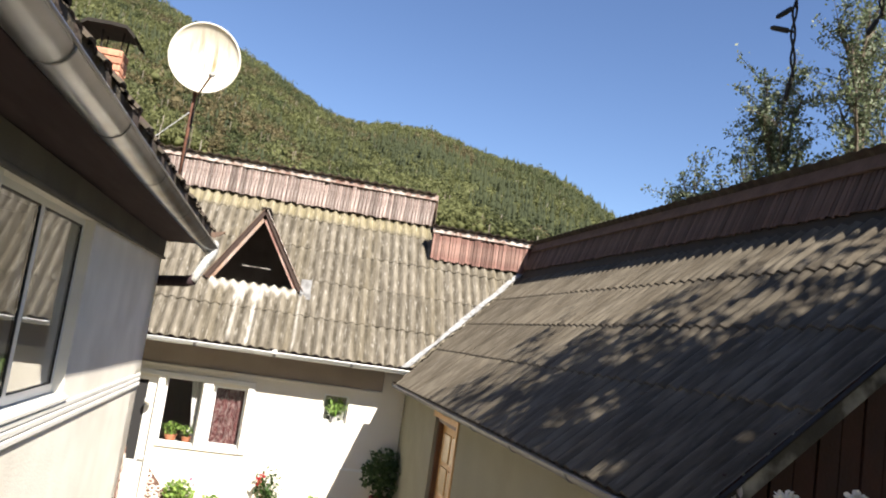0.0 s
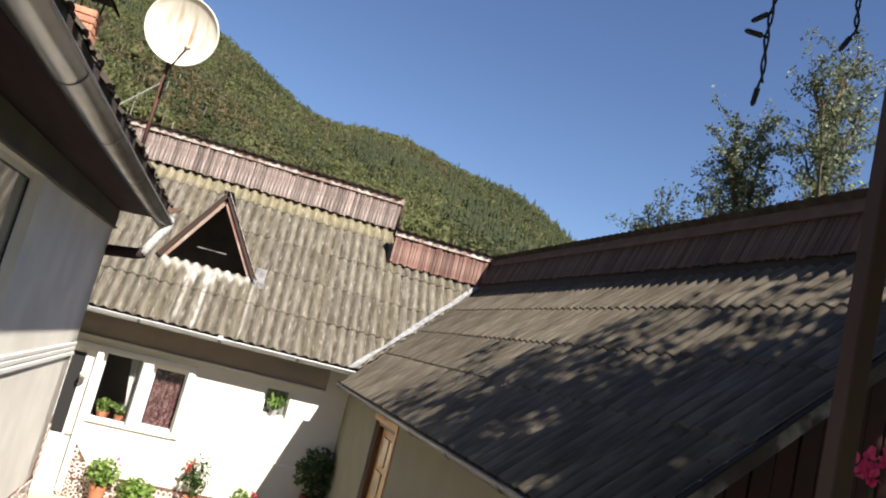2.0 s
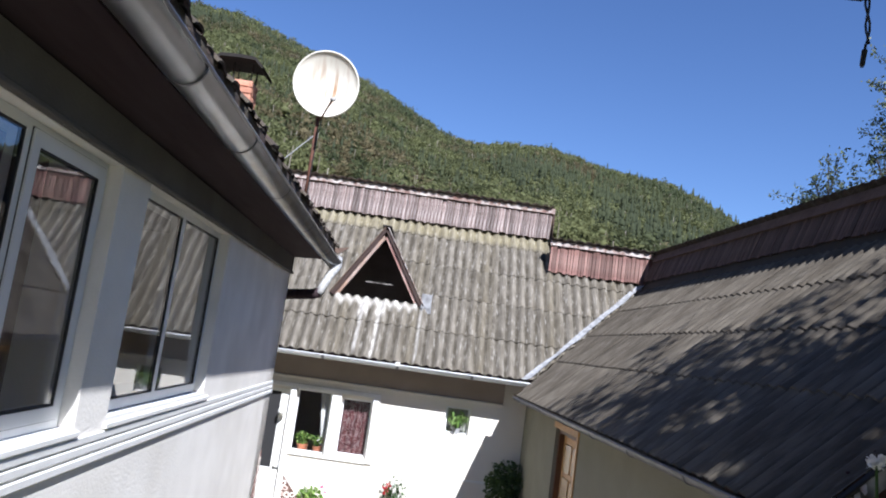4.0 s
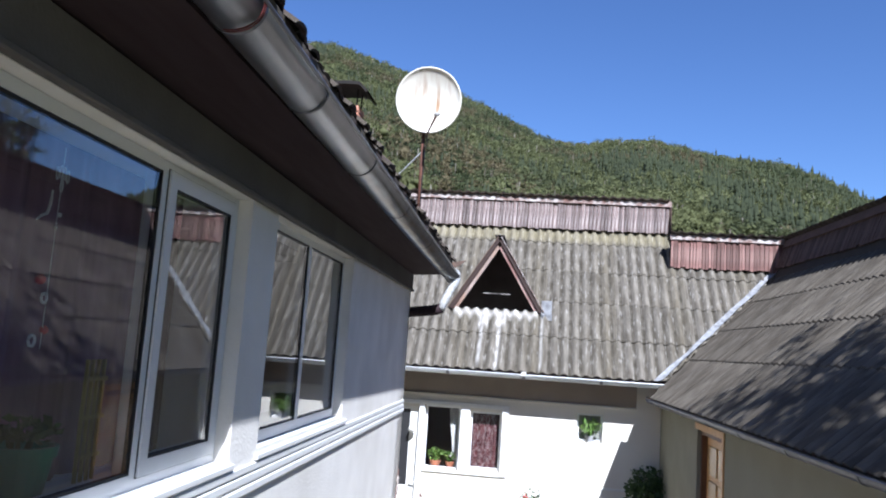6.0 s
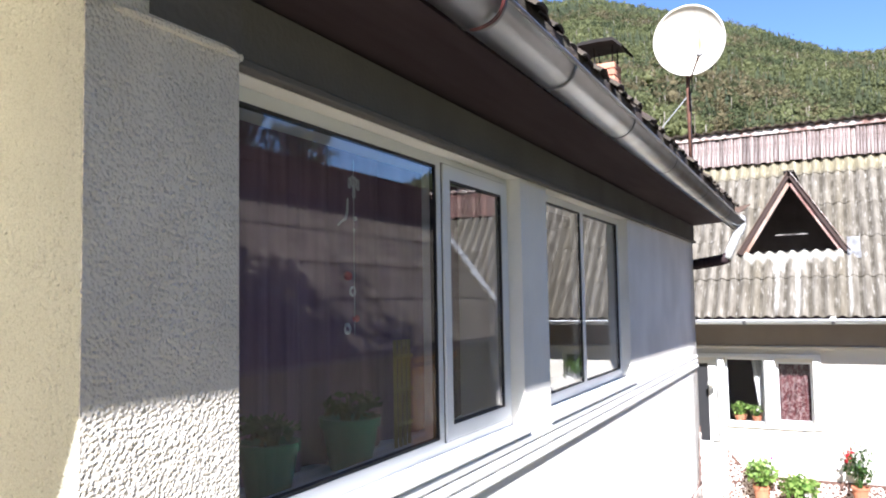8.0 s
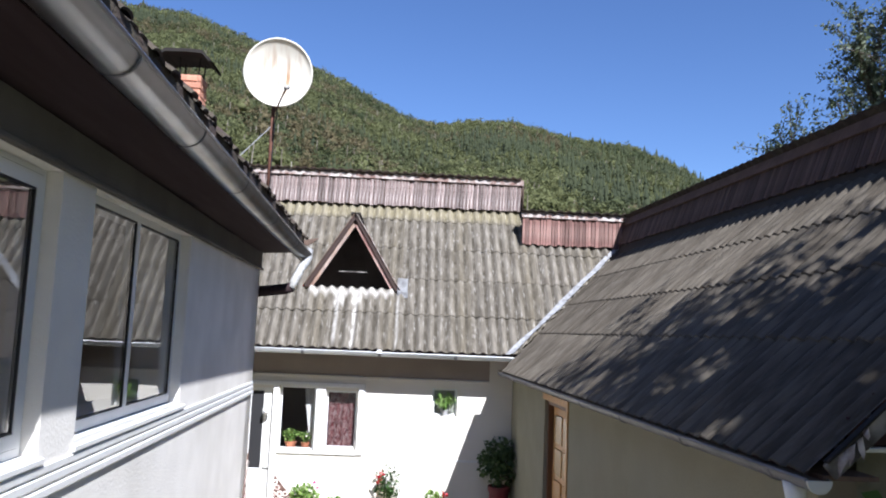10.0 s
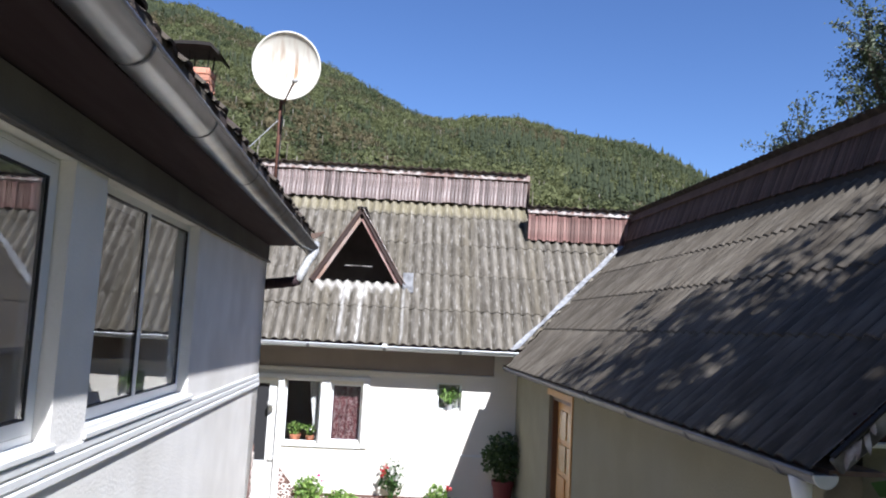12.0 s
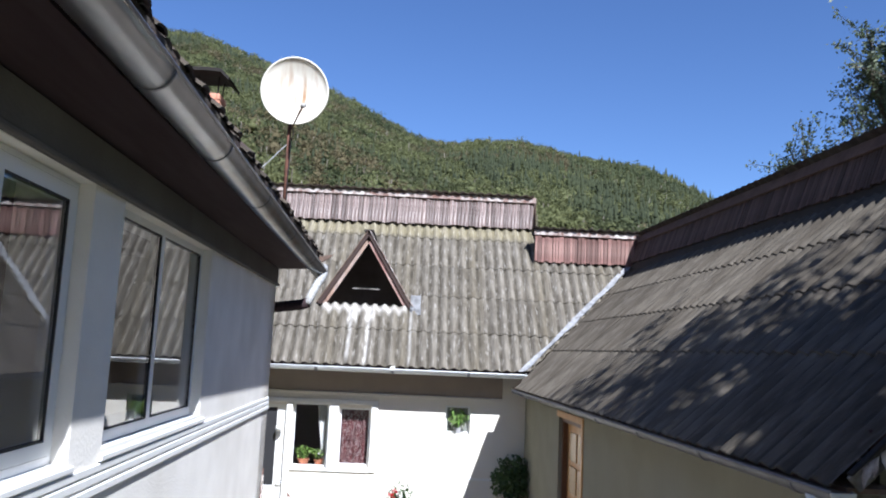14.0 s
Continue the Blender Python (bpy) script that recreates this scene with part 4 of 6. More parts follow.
gutter("eaves_gutter", house, (-0.880, -2.4, 3.745), (-0.852, 8.45, 3.655), 0.082, [2.4 + u for u in (0.45, 1.62, 2.28, 3.2, 4.3, 5.6, 7.1)], ZINC, ZINC_DARK, thin=True)
wire = bmesh.new()
for k in range(2):
    tube(wire, [(-0.870 + 0.086 * math.cos(q), 1.60 - 0.012 * k + 0.006 * math.sin(3 * q), 3.709 - 0.086 * math.sin(q)) for q in [0.55 * math.pi * j / 10 for j in range(11)]], 0.0019, 6)
part("tie_wire", wire, WIRE, house, "red plastic-coated wire tied round the gutter", smooth=True)
bm = bmesh.new()
tube(bm, [(-0.815, 8.46, 3.70), (-0.800, 8.34, 3.61), (-0.795, 8.05, 3.535), (-0.805, 7.70, 3.45), (-0.835, 7.58, 3.34), (-0.872, 7.52, 3.23)], [0.050, 0.046, 0.044, 0.044, 0.043, 0.042], 12)
part("outlet_elbow", bm, ELBOW, house, "pale zinc outlet elbow", smooth=True)
bm = bmesh.new()
shard = [(-0.93, 3.80), (-0.87, 3.835), (-0.72, 3.862), (-0.79, 3.80), (-0.84, 3.775)]
faces = [[bm.verts.new((n, u, z)) for n, z in shard] for u in (8.56, 8.60)]
bm.faces.new(faces[0])
bm.faces.new(faces[1][::-1])
for k in range(5):
    bm.faces.new((faces[0][k], faces[1][k], faces[1][(k + 1) % 5], faces[0][(k + 1) % 5]))
part("verge_tile", bm, OLD_WOOD, house, "broken brown tile at the end of the eaves")
bm = bmesh.new()
tube(bm, [(-0.862, 7.515, 3.245), (-0.93, 7.56, 3.225), (-1.25, 7.735, 3.19), (-1.44, 7.735, 3.12), (-1.46, 7.735, 2.95), (-1.46, 7.735, -0.2)], [0.050, 0.054, 0.054, 0.052, 0.048, 0.048], 10)
part("downpipe", bm, SOFFIT, house, "dark painted downpipe", smooth=True)


def window_unit(parent, u0, u1, z0, z1, split, n, sash_right, label):
    """A white plastic window set back in its opening: frame, mullion, one sash, two panes with black gaskets."""
    f, side = 0.05, 0.05 if sash_right else 0.034
    m0 = split - (0.018 if sash_right else 0.026)
    m1 = split + (0.030 if sash_right else 0.026)
    holes = ((u0 + f, m0, z0 + f, z1 - 0.036), (m1, u1 - side, z0 + f, z1 - 0.036))
    w = part("window", wall_mesh(u0, u1, z0, z1, n, n - 0.06, holes), PVC, parent, label)
    for i, (a, b, c, d) in enumerate(holes):
        if i == 1 and sash_right:
            a, b, c, d = a - 0.012, b + 0.012, c - 0.012, d + 0.010
            s_ = 0.052
            part("sash", wall_mesh(a, b, c, d, n + 0.010, n - 0.055, ((a + s_, b - s_, c + s_, d - s_),)), PVC, w)
            part("sash_gap", wall_mesh(a - 0.004, b + 0.004, c - 0.004, d + 0.004, n + 0.0025, n - 0.01, ((a + 0.002, b - 0.002, c + 0.002, d - 0.002),)), RUBBER, w)
            a, b, c, d = a + s_, b - s_, c + s_, d - s_
        g, face = 0.008, n + (0.010 if i == 1 and sash_right else 0.0)
        part("gasket", wall_mesh(a, b, c, d, face - 0.003, face - 0.025, ((a + g, b - g, c + g, d - g),)), RUBBER, w)
        p = part("pane", boxes((face - 0.014, face - 0.008, a, b, c, d)), GLASS, w, "reflecting window glass")
        p.visible_shadow = False
    return w


window_unit(house, 0.957, 2.798, 2.347, 3.400, 2.137, -1.262, True, "wide white plastic window with one opening sash")
window_unit(house, 3.142, 4.798, 2.365, 3.400, 3.945, -1.262, False, "white plastic window with two panes")
for u0, u1 in ((0.957, 2.83), (3.11, 4.90)):
    bm = boxes((-1.2, -1.183, u0, u1, 2.314, 2.342), bevel=0.005)
    box(bm, -1.262, -1.2, max(u0, 0.957 if u0 < 2 else 3.142), 2.798 if u0 < 2 else 4.798, 2.3455, 2.349 if u0 < 2 else 2.362)
    part("window_sill", bm, TRIM, house, "white plastered window sill")

# door beside the terrace
door = hang("terrace_door", bpy.data.meshes.new("terrace_door"), None, house, "white framed glazed terrace door with a side light")
bm = wall_mesh(-2.70, -1.522, 1.27, 3.418, 0.556, 0.628, ((-2.63, -1.753, 1.35, 3.34), (-1.70, -1.564, 1.35, 3.34)), "x")
me = bpy.data.meshes.new("terrace_door")
bm.to_mesh(me)
bm.free()
me.materials.append(PVC)
door.data = me
for a, b in ((-2.63, -1.753), (-1.70, -1.564)):
    p = part("pane", boxes((a, b, 0.566, 0.572, 1.35, 3.34)), GLASS_DOOR, door)
    p.visible_shadow = False
part("architrave", boxes((-2.80, -1.50, 0.54, 0.561, 3.42, 3.47), bevel=0.004), TRIM, door)
part("entry_lining", boxes((-5.6, -1.5, 0.86, 0.9, 1.6, 1.61), (-4.6, -1.75, 1.30, 1.35, 1.6, 3.5)), ROOM_RED, house)
# Added partition, not a known wall; keeps the side light's glass dark.
part("entry_partition", boxes((-1.87, -1.82, 0.66, 1.29, 1.6, 3.59)), DARK_AND_SHADE, house)
part("entry_transom", boxes((-3.0, -1.9, 1.22, 1.28, 3.17, 3.21)), OLD_WOOD, house)

# ---- far house ----
far = thing("courtyard_house", pose(0, 0, 0), "white house with a lichened corrugated cement roof across the courtyard", "house")
YW = 11.45
A1, A2, A3, A4 = (-1.755, -1.225, 1.06, 1.99), (-1.075, -0.613, 1.10, 1.945), (0.495, 0.865, 1.63, 2.035), (-2.55, -1.85, 0.0, 1.95)
part("front_wall", wall_mesh(-4.2, 1.95, -0.4, 2.62, YW, YW + 0.35, (A1, A2, A3, A4), "x"), PLASTER, far, "white plastered front wall")
part("side_wall", wall_mesh(YW + 0.35, 14.6, -0.4, 2.62, -4.2, -3.9), PLASTER, far)
part("rear_wall", wall_mesh(-4.2, 4.5, -0.4, 2.62, 14.6, 14.9, (), "x"), PLASTER, far)
part("inner_room", boxes((-3.9, 1.9, 13.0, 13.1, 0.0, 2.5), (-3.9, 1.9, 11.8, 13.0, -0.05, 0.0), (-3.9, 1.9, 11.8, 13.0, 2.5, 2.55)), ROOM, far)
part("eaves_board", boxes((-4.2, 1.7, 10.98, 11.45, 2.50, 2.53), (-4.2, 1.7, 10.98, 11.0, 2.50, 2.60)), SOFFIT, far, "brown boarded eaves")
part("frieze_band", boxes((-4.2, 1.33, YW - 0.02, YW, 2.17, 2.5), bevel=0.004), FRIEZE_FAR, far, "brownish plaster band under the eaves")
part("frieze_ledge", boxes((-4.2, 1.33, YW - 0.05, YW, 2.13, 2.168), bevel=0.006), PLASTER, far, "pale plaster ledge")
for nm, bx in (("surround_head", (-2.62, -0.5, YW - 0.035, YW, 1.995, 2.06)), ("surround_jamb", (-0.60, -0.5, YW - 0.035, YW, 1.03, 1.995)), ("surround_jamb", (-1.22, -1.08, YW - 0.03, YW, 1.06, 1.995)), ("surround_jamb", (-1.845, -1.76, YW - 0.03, YW, 0.05, 1.995)), ("surround_sill", (-1.76, -0.6, YW - 0.03, YW, 1.02, 1.06))):
    part(nm, boxes(bx, bevel=0.005), TRIM, far, "raised white surround")
for (a, b, c, d), lab in ((A1, "open dark window with a white net curtain"), (A2, "window with a dark red patterned curtain"), (A3, "small window with reflections of greenery")):
    w = part("window", boxes((a, a + 0.03, YW + 0.08, YW + 0.12, c, d), (b - 0.03, b, YW + 0.08, YW + 0.12, c, d), (a + 0.03, b - 0.03, YW + 0.08, YW + 0.12, c, c + 0.03), (a + 0.03, b - 0.03, YW + 0.08, YW + 0.12, d - 0.03, d), bevel=0.003), PVC, far, lab)
    p = part("pane", boxes((a + 0.03, b - 0.03, YW + 0.098, YW + 0.103, c + 0.03, d - 0.03)), GLASS if a > 0 else GLASS_DIM, w)
    p.visible_shadow = False
part("house_door", boxes((-2.55, -2.17, YW + 0.06, YW + 0.1, 0.0, 1.95), (-1.99, -1.85, YW + 0.06, YW + 0.1, 0.0, 1.95), (-2.17, -1.99, YW + 0.06, YW + 0.1, 0.0, 0.78), (-2.17, -1.99, YW + 0.06, YW + 0.1, 1.9, 1.95), bevel=0.004), TRIM, far, "white door with a narrow dark glass panel")
part("door_glass", boxes((-2.17, -1.99, YW + 0.075, YW + 0.085, 0.78, 1.9)), RUBBER, far)

SLOPE = radians(49)
FAR_ROOF = Matrix.Translation((0, 10.93, 2.60)) @ Matrix.Rotation(SLOPE, 4, "X")
VALLEY0, VALLEY1 = Vector((1.62, 10.90, 2.56)), Vector((3.66, 12.53, 4.42))
inv = FAR_ROOF.inverted()
v0, v1 = inv @ VALLEY0, inv @ VALLEY1
vn = (v1 - v0).cross(Vector((0, 0, 1))).normalized()
if vn.x < 0:
    vn = -vn
DA, DB, DC = Vector((-1.49, 11.70, 3.48)), Vector((-0.12, 11.70, 3.48)), Vector((-0.815, 12.62, 4.55))
hole = [tuple((inv @ p).xy) + (0.0,) for p in (DA, DB, DC)]
far_roof = part("roof_frame", boxes((-4.3, 4.0, 13.2, 13.25, 4.9, 5.0)), OLD_WOOD, far, "lichened grey corrugated cement roof")
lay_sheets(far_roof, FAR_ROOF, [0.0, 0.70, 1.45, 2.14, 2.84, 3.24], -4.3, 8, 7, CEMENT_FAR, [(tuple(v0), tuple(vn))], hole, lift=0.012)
bm = bmesh.new()
vs = [bm.verts.new(p) for p in ((-4.3, 13.0, 5.52), (1.97, 13.0, 5.52), (1.97, 15.2, 2.6), (-4.3, 15.2, 2.6))]
bm.faces.new(vs)
vs = [bm.verts.new(p) for p in ((1.97, 12.5, 4.9), (4.6, 12.5, 4.9), (4.6, 15.2, 2.6), (1.97, 15.2, 2.6))]
bm.faces.new(vs)
vs = [bm.verts.new(p) for p in ((1.96, 13.0, 5.52), (1.96, 12.5, 4.4), (1.96, 15.2, 2.6))]
bm.faces.new(vs)
part("rear_slope", bm, TILE, far)
part("gable", boxes((-4.25, -4.2, 11.3, 14.5, 2.5, 4.0)), OLD_WOOD, far)


def ridge_band(parent, axis_m, length, z0, z1, mat, board, bump_pitch=0.155, seed=1, lath=0.05, bump=0.014, gap=0.0, cap=0.09, uneven=1.0):
    """A strip of upright laths under a peeled board, with the bumpy ends of the rear sheets on top; x runs along it."""
    fy = -0.01
    # With a gap, the near-black backing puts shade below the laths into colour.
    band = part("ridge_band", boxes((0, length, 0.02, 0.05, z0, z1)), DARK_AND_SHADE if gap else OLD_WOOD, parent, "strip of upright weathered laths below the ridge")
    band.matrix_basis = axis_m
    shared = []
    for k in range(3):
        bm = boxes((0, lath * 0.94, 0, 0.018, 0, 1), bevel=0.003)
        me = bpy.data.meshes.new("lath")
        bm.to_mesh(me)
        bm.free()
        me.materials.append(mat)
        shared.append(me)
    r = random.Random(seed)
    x, h = 0.0, z1 - z0 - gap - 0.10
    while x < length - lath * 0.5:
        wide = min(r.uniform(0.65, 1.45), (length - x) / lath)
        ob = new("lath", r.choice(shared))
        ob.parent = band
        ob.matrix_basis = pose(x, fy + uneven * r.uniform(-0.009, 0.009), z0 + gap + r.uniform(-0.022, 0.008), uneven * r.uniform(-1.4, 1.4), uneven * r.uniform(-0.8, 0.8), 0) @ Matrix.Diagonal((wide * r.uniform(0.88, 0.98), 1, h, 1))
        x += lath * wide
    part("cap_board", boxes((-0.02, length + 0.01, fy - 0.03, fy, z1 - 0.015 - cap, z1 - 0.015), (-0.02, length + 0.01, fy - 0.012, 0.06, z1 - 0.015, z1), bevel=0.006), board, band, "peeling painted cap board")
    bm = bmesh.new()
    n = int(length / bump_pitch * 8)
    a = [[bm.verts.new((i * bump_pitch / 8 - 0.02, y, z1 + zz + 0.02 + bump * math.cos(2 * math.pi * i / 8))) for i in range(n + 1)] for y, zz in ((fy - 0.09, 0.0), (0.25, -0.1), (0.25, -0.11), (fy - 0.09, -0.012), (fy - 0.09, 0.0))]
    for p, q in zip(a, a[1:]):
        for i in range(n):
            bm.faces.new((p[i], p[i + 1], q[i + 1], q[i]))
    part("ridge_sheet", bm, TILE, band, "dark wavy edge of the rear roof sheets", smooth=True)
    return band


ridge_band(far, pose(-4.25, 12.93, 0), 6.21, 5.0, 5.545, LATH, PEELED, seed=2)
ridge_band(far, pose(1.90, 12.40, 0), 1.80, 4.38, 4.92, LATH_RED, PEELED, seed=3)
part("band_return", boxes((1.965, 1.985, 12.95, 13.6, 4.9, 5.5)), LATH_DARK, far)
bm = bmesh.new()
d = (VALLEY1 - VALLEY0)
e1 = d.normalized()
flash = random.Random(8)
w0 = [VALLEY0 - e1 * 0.08, VALLEY1 + e1 * 0.05]
rows = []
for off in (Vector((-0.085, 0.0, 0.070)), Vector((-0.02, 0, 0.082)), Vector((0.040, 0.0, 0.105))):
    rows.append([bm.verts.new(w0[0].lerp(w0[1], k / 14) + off + Vector((flash.uniform(-0.018, 0.018), 0, flash.uniform(-0.006, 0.006)))) for k in range(15)])
for a, b in zip(rows, rows[1:]):
    for k in range(14):
        bm.faces.new((a[k], a[k + 1], b[k + 1], b[k]))
part("valley_flashing", bm, FLASHING, far, "pale sheet metal valley flashing")
gutter("eaves_gutter", far, (-4.3, 10.945, 2.545), (1.62, 10.945, 2.545), 0.06, [-1.393 + 4.3 + 1.085 * k for k in range(-2, 3)], ZINC_PALE, ZINC_DARK)

# dormer
dormer = hang("dormer", bpy.data.meshes.new("dormer"), None, far, "open triangular dormer with weathered barge boards")
AP = Vector((-0.80, 11.68, 4.60))
LB, RB = Vector((-1.50, 11.68, 3.47)), Vector((-0.11, 11.68, 3.47))
bm = bmesh.new()
for base in (LB, RB):
    o = (base - AP).normalized()
    out = Vector((o.z, 0, -o.x)) * (1 if base is RB else -1)
    if out.z < 0:
        out = -out
    back = Vector((0, 1.12, 0))
    p = [AP + out * 0.012, base + out * 0.012]
    q = [AP + out * 0.012 + back, base + out * 0.012 + Vector((0, 0.03, 0))]
    vs = [bm.verts.new(x) for x in (p[0], p[1], q[1], q[0])]
    bm.faces.new(vs)
    vs2 = [bm.verts.new(x + out * 0.02) for x in (p[0], p[1], q[1], q[0])]
    bm.faces.new(vs2)
    for a, b in ((0, 1), (1, 2), (2, 3), (3, 0)):
        bm.faces.new((vs[a], vs[b], vs2[b], vs2[a]))
me = bpy.data.meshes.new("dormer")
bm.to_mesh(me)
bm.free()
me.materials.append(CEMENT_FAR)
dormer.data = me
for base, mat in ((LB, WORN_BOARD), (RB, LATH_RED)):
    bm = bmesh.new()
    inward = Vector((0.055 if base is LB else -0.055, 0, 0))
    beam(bm, AP + inward * 0.4 + Vector((0, 0.0, -0.06)), base + inward + Vector((0, 0.0, 0.0)), 0.03, 0.075)
    part("barge_board", bm, mat, dormer)
    bm = bmesh.new()
    beam(bm, AP + Vector((0, -0.03, 0.0)), base + Vector((0, -0.03, 0)), 0.035, 0.06)
    part("edge_board", bm, POST, dormer)
    bm = bmesh.new()
    beam(bm, AP + Vector((0, -0.045, 0.05)), base + Vector((-0.04 if base is LB else 0.04, -0.045, 0.02)), 0.05, 0.012 if base is LB else 0.009, 0)
    part("metal_edge", bm, OLD_WOOD if base is LB else PEELED, dormer)
part("loft_bar", boxes((-1.03, -0.60, 11.88, 11.90, 3.735, 3.755), bevel=0.003), RAKE, dormer)
part("ridge_cap", beam(beam(bmesh.new(), AP + Vector((-0.03, -0.07, 0.03)), AP + Vector((-0.03, 1.15, 0.03)), 0.09, 0.03), AP + Vector((0.03, -0.07, 0.03)), AP + Vector((0.03, 1.15, 0.03)), 0.09, 0.03), DARK_AND_SHADE, dormer, "dark ridge cap")
part("loft_back", boxes((-1.9, 0.3, 12.9, 12.95, 3.0, 4.8), (-1.9, 0.3, 11.9, 12.9, 2.98, 3.0)), LOFT, dormer)
bm = boxes((-0.11, 0.05, 11.63, 11.66, 3.40, 3.66), (-0.09, 0.06, 11.60, 11.63, 3.36, 3.46), bevel=0.006)
part("foot_flashing", bm, FLASHING, dormer)

# ---- right wing ----
HR = pose(1.445, 10.81, 0, 0, 0, 2.0)
wing = thing("outbuilding", HR, "long cream outbuilding with a grey corrugated cement roof", "outbuilding")
RS = radians(42.2)
RIGHT_ROOF = Matrix.Translation((0, 0, 2.365)) @ Matrix(((0, math.cos(RS), -math.sin(RS), 0), (-1, 0, 0, 0), (0, math.sin(RS), math.cos(RS), 0), (0, 0, 0, 1)))
LENGTH = 7.88
full = HR @ RIGHT_ROOF
inv = full.inverted()
v0, v1 = inv @ VALLEY0, inv @ VALLEY1
vn = (v1 - v0).cross(Vector((0, 0, 1))).normalized()
if vn.x > 0:
    vn = -vn
wing_roof = part("roof_frame", boxes((2.2, 2.25, -LENGTH, 1.5, 4.05, 4.1)), OLD_WOOD, wing, "grey corrugated cement roof")
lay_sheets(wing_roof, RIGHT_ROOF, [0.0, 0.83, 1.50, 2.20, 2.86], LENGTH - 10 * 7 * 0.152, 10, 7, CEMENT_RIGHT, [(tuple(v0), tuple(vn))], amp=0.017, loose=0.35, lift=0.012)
DY = (-2.72, -1.62, -0.05, 2.12)
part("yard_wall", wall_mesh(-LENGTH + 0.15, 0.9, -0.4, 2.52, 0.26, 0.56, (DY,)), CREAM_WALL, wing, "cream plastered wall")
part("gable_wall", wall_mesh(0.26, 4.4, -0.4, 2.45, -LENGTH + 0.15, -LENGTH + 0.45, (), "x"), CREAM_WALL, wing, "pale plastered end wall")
part("gable_ledge", boxes((0.16, 4.4, -LENGTH + 0.09, -LENGTH + 0.16, 2.435, 2.455), bevel=0.004), TRIM, wing)
for k in range(34):
    x0 = 0.2 + k * 0.12
    top = 2.40 + (x0 if x0 < 2.2 else 4.4 - x0) * 0.88
    if top > 2.5:
        part("gable_plank", boxes((x0, x0 + 0.113, -LENGTH + 0.115 + 0.006 * (k % 2), -LENGTH + 0.14, 2.456, top), bevel=0.003), DARK_RED, wing)
bm = bmesh.new()
vs = [bm.verts.new(p) for p in ((0.26, -LENGTH + 0.16, 2.46), (4.4, -LENGTH + 0.16, 2.46), (2.3, -LENGTH + 0.16, 4.3))]
bm.faces.new(vs)
part("gable_boarding", bm, DARK_RED, wing)
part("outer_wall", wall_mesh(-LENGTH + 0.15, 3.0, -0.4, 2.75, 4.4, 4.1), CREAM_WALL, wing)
bm = bmesh.new()
vs = [bm.verts.new(p) for p in ((2.25, -LENGTH, 4.76), (2.25, 3.0, 4.76), (4.8, 3.0, 2.3), (4.8, -LENGTH, 2.3))]
bm.faces.new(vs)
part("rear_slope", bm, TILE, wing)
part("eaves_lining", boxes((0.02, 0.26, -LENGTH, 0.5, 2.33, 2.35)), OLD_WOOD, wing)
ridge_band(wing, pose(2.06, 2.0, 0.03, 0, 0, -90) @ pose(0, 0, 0, 0, 0.5, 0) @ Matrix.Translation((0, 0, 4.22)) @ Matrix.Rotation(radians(-20), 4, "X") @ Matrix.Translation((0, 0, -4.22)), LENGTH + 2.0, 4.22, 4.90, LATH_DARK, PEELED_DARK, seed=4, lath=0.042, bump=0.008, gap=0.19, cap=0.13, uneven=0.35)
gutter("eaves_gutter", wing, (-0.012, 0.02, 2.333), (-0.012, -LENGTH - 0.02, 2.333), 0.05, [1.1, 2.2, 3.3, 4.4, 5.5, 6.6, 7.6], ZINC_DARK)
bm = bmesh.new()
cap = [bm.verts.new((-0.012 + 0.053 * math.cos(math.pi * k / 12), -LENGTH - 0.022, 2.333 - 0.053 * math.sin(math.pi * k / 12))) for k in range(13)]
cap2 = [bm.verts.new((v.co.x, v.co.y - 0.012, v.co.z)) for v in cap]
bm.faces.new(cap)
bm.faces.new(cap2[::-1])
for k in range(13):
    bm.faces.new((cap[k], cap[(k + 1) % 13], cap2[(k + 1) % 13], cap2[k]))
part("gutter_end_cap", bm, ZINC_PALE, wing, "bright zinc gutter end cap")
part("rake_board", beam(bmesh.new(), (0.04, -LENGTH - 0.012, 2.365), (2.1, -LENGTH - 0.012, 2.365 + 2.06 * math.tan(RS)), 0.022, 0.075), RAKE, wing, "weathered grey rake board with flaking paint")
part("rake_cap", beam(bmesh.new(), (0.02, -LENGTH - 0.02, 2.405), (2.1, -LENGTH - 0.02, 2.405 + 2.08 * math.tan(RS)), 0.038, 0.012), BLACK, wing, "dark metal rake edge")
torn = bmesh.new()
tr = random.Random(17)
for k in range(5):
    x0 = 0.07 + 0.026 * k + tr.uniform(-0.006, 0.006)
    z0 = 2.365 + x0 * math.tan(RS) + tr.uniform(-0.01, 0.01)
    drop, lean = tr.uniform(0.025, 0.085), tr.uniform(-0.03, 0.012)
    pts = [(x0, 0.0, z0), (x0 + 0.024, 0.0, z0 + 0.018), (x0 + 0.022 + lean * 0.5, -0.012, z0 - drop * 0.5), (x0 + 0.006 + lean, -0.020, z0 - drop), (x0 - 0.004 + lean * 0.4, -0.008, z0 - drop * 0.45)]
    torn.faces.new([torn.verts.new((x, y - LENGTH - 0.030, z)) for x, y, z in pts])
bmesh.ops.solidify(torn, geom=torn.faces[:], thickness=0.002)
part("torn_flashing", torn, PEELED, wing, "pale torn flashing curling from the rake")
bm = bmesh.new()
tube(bm, [(-0.012, -LENGTH + 0.16, 2.30), (0.0, -LENGTH + 0.16, 2.18), (0.2, -LENGTH + 0.2, 2.02), (0.2, -LENGTH + 0.2, -0.2)], [0.048, 0.040, 0.040, 0.040], 12)
part("downpipe", bm, TRIM, wing, "white downpipe", smooth=True)
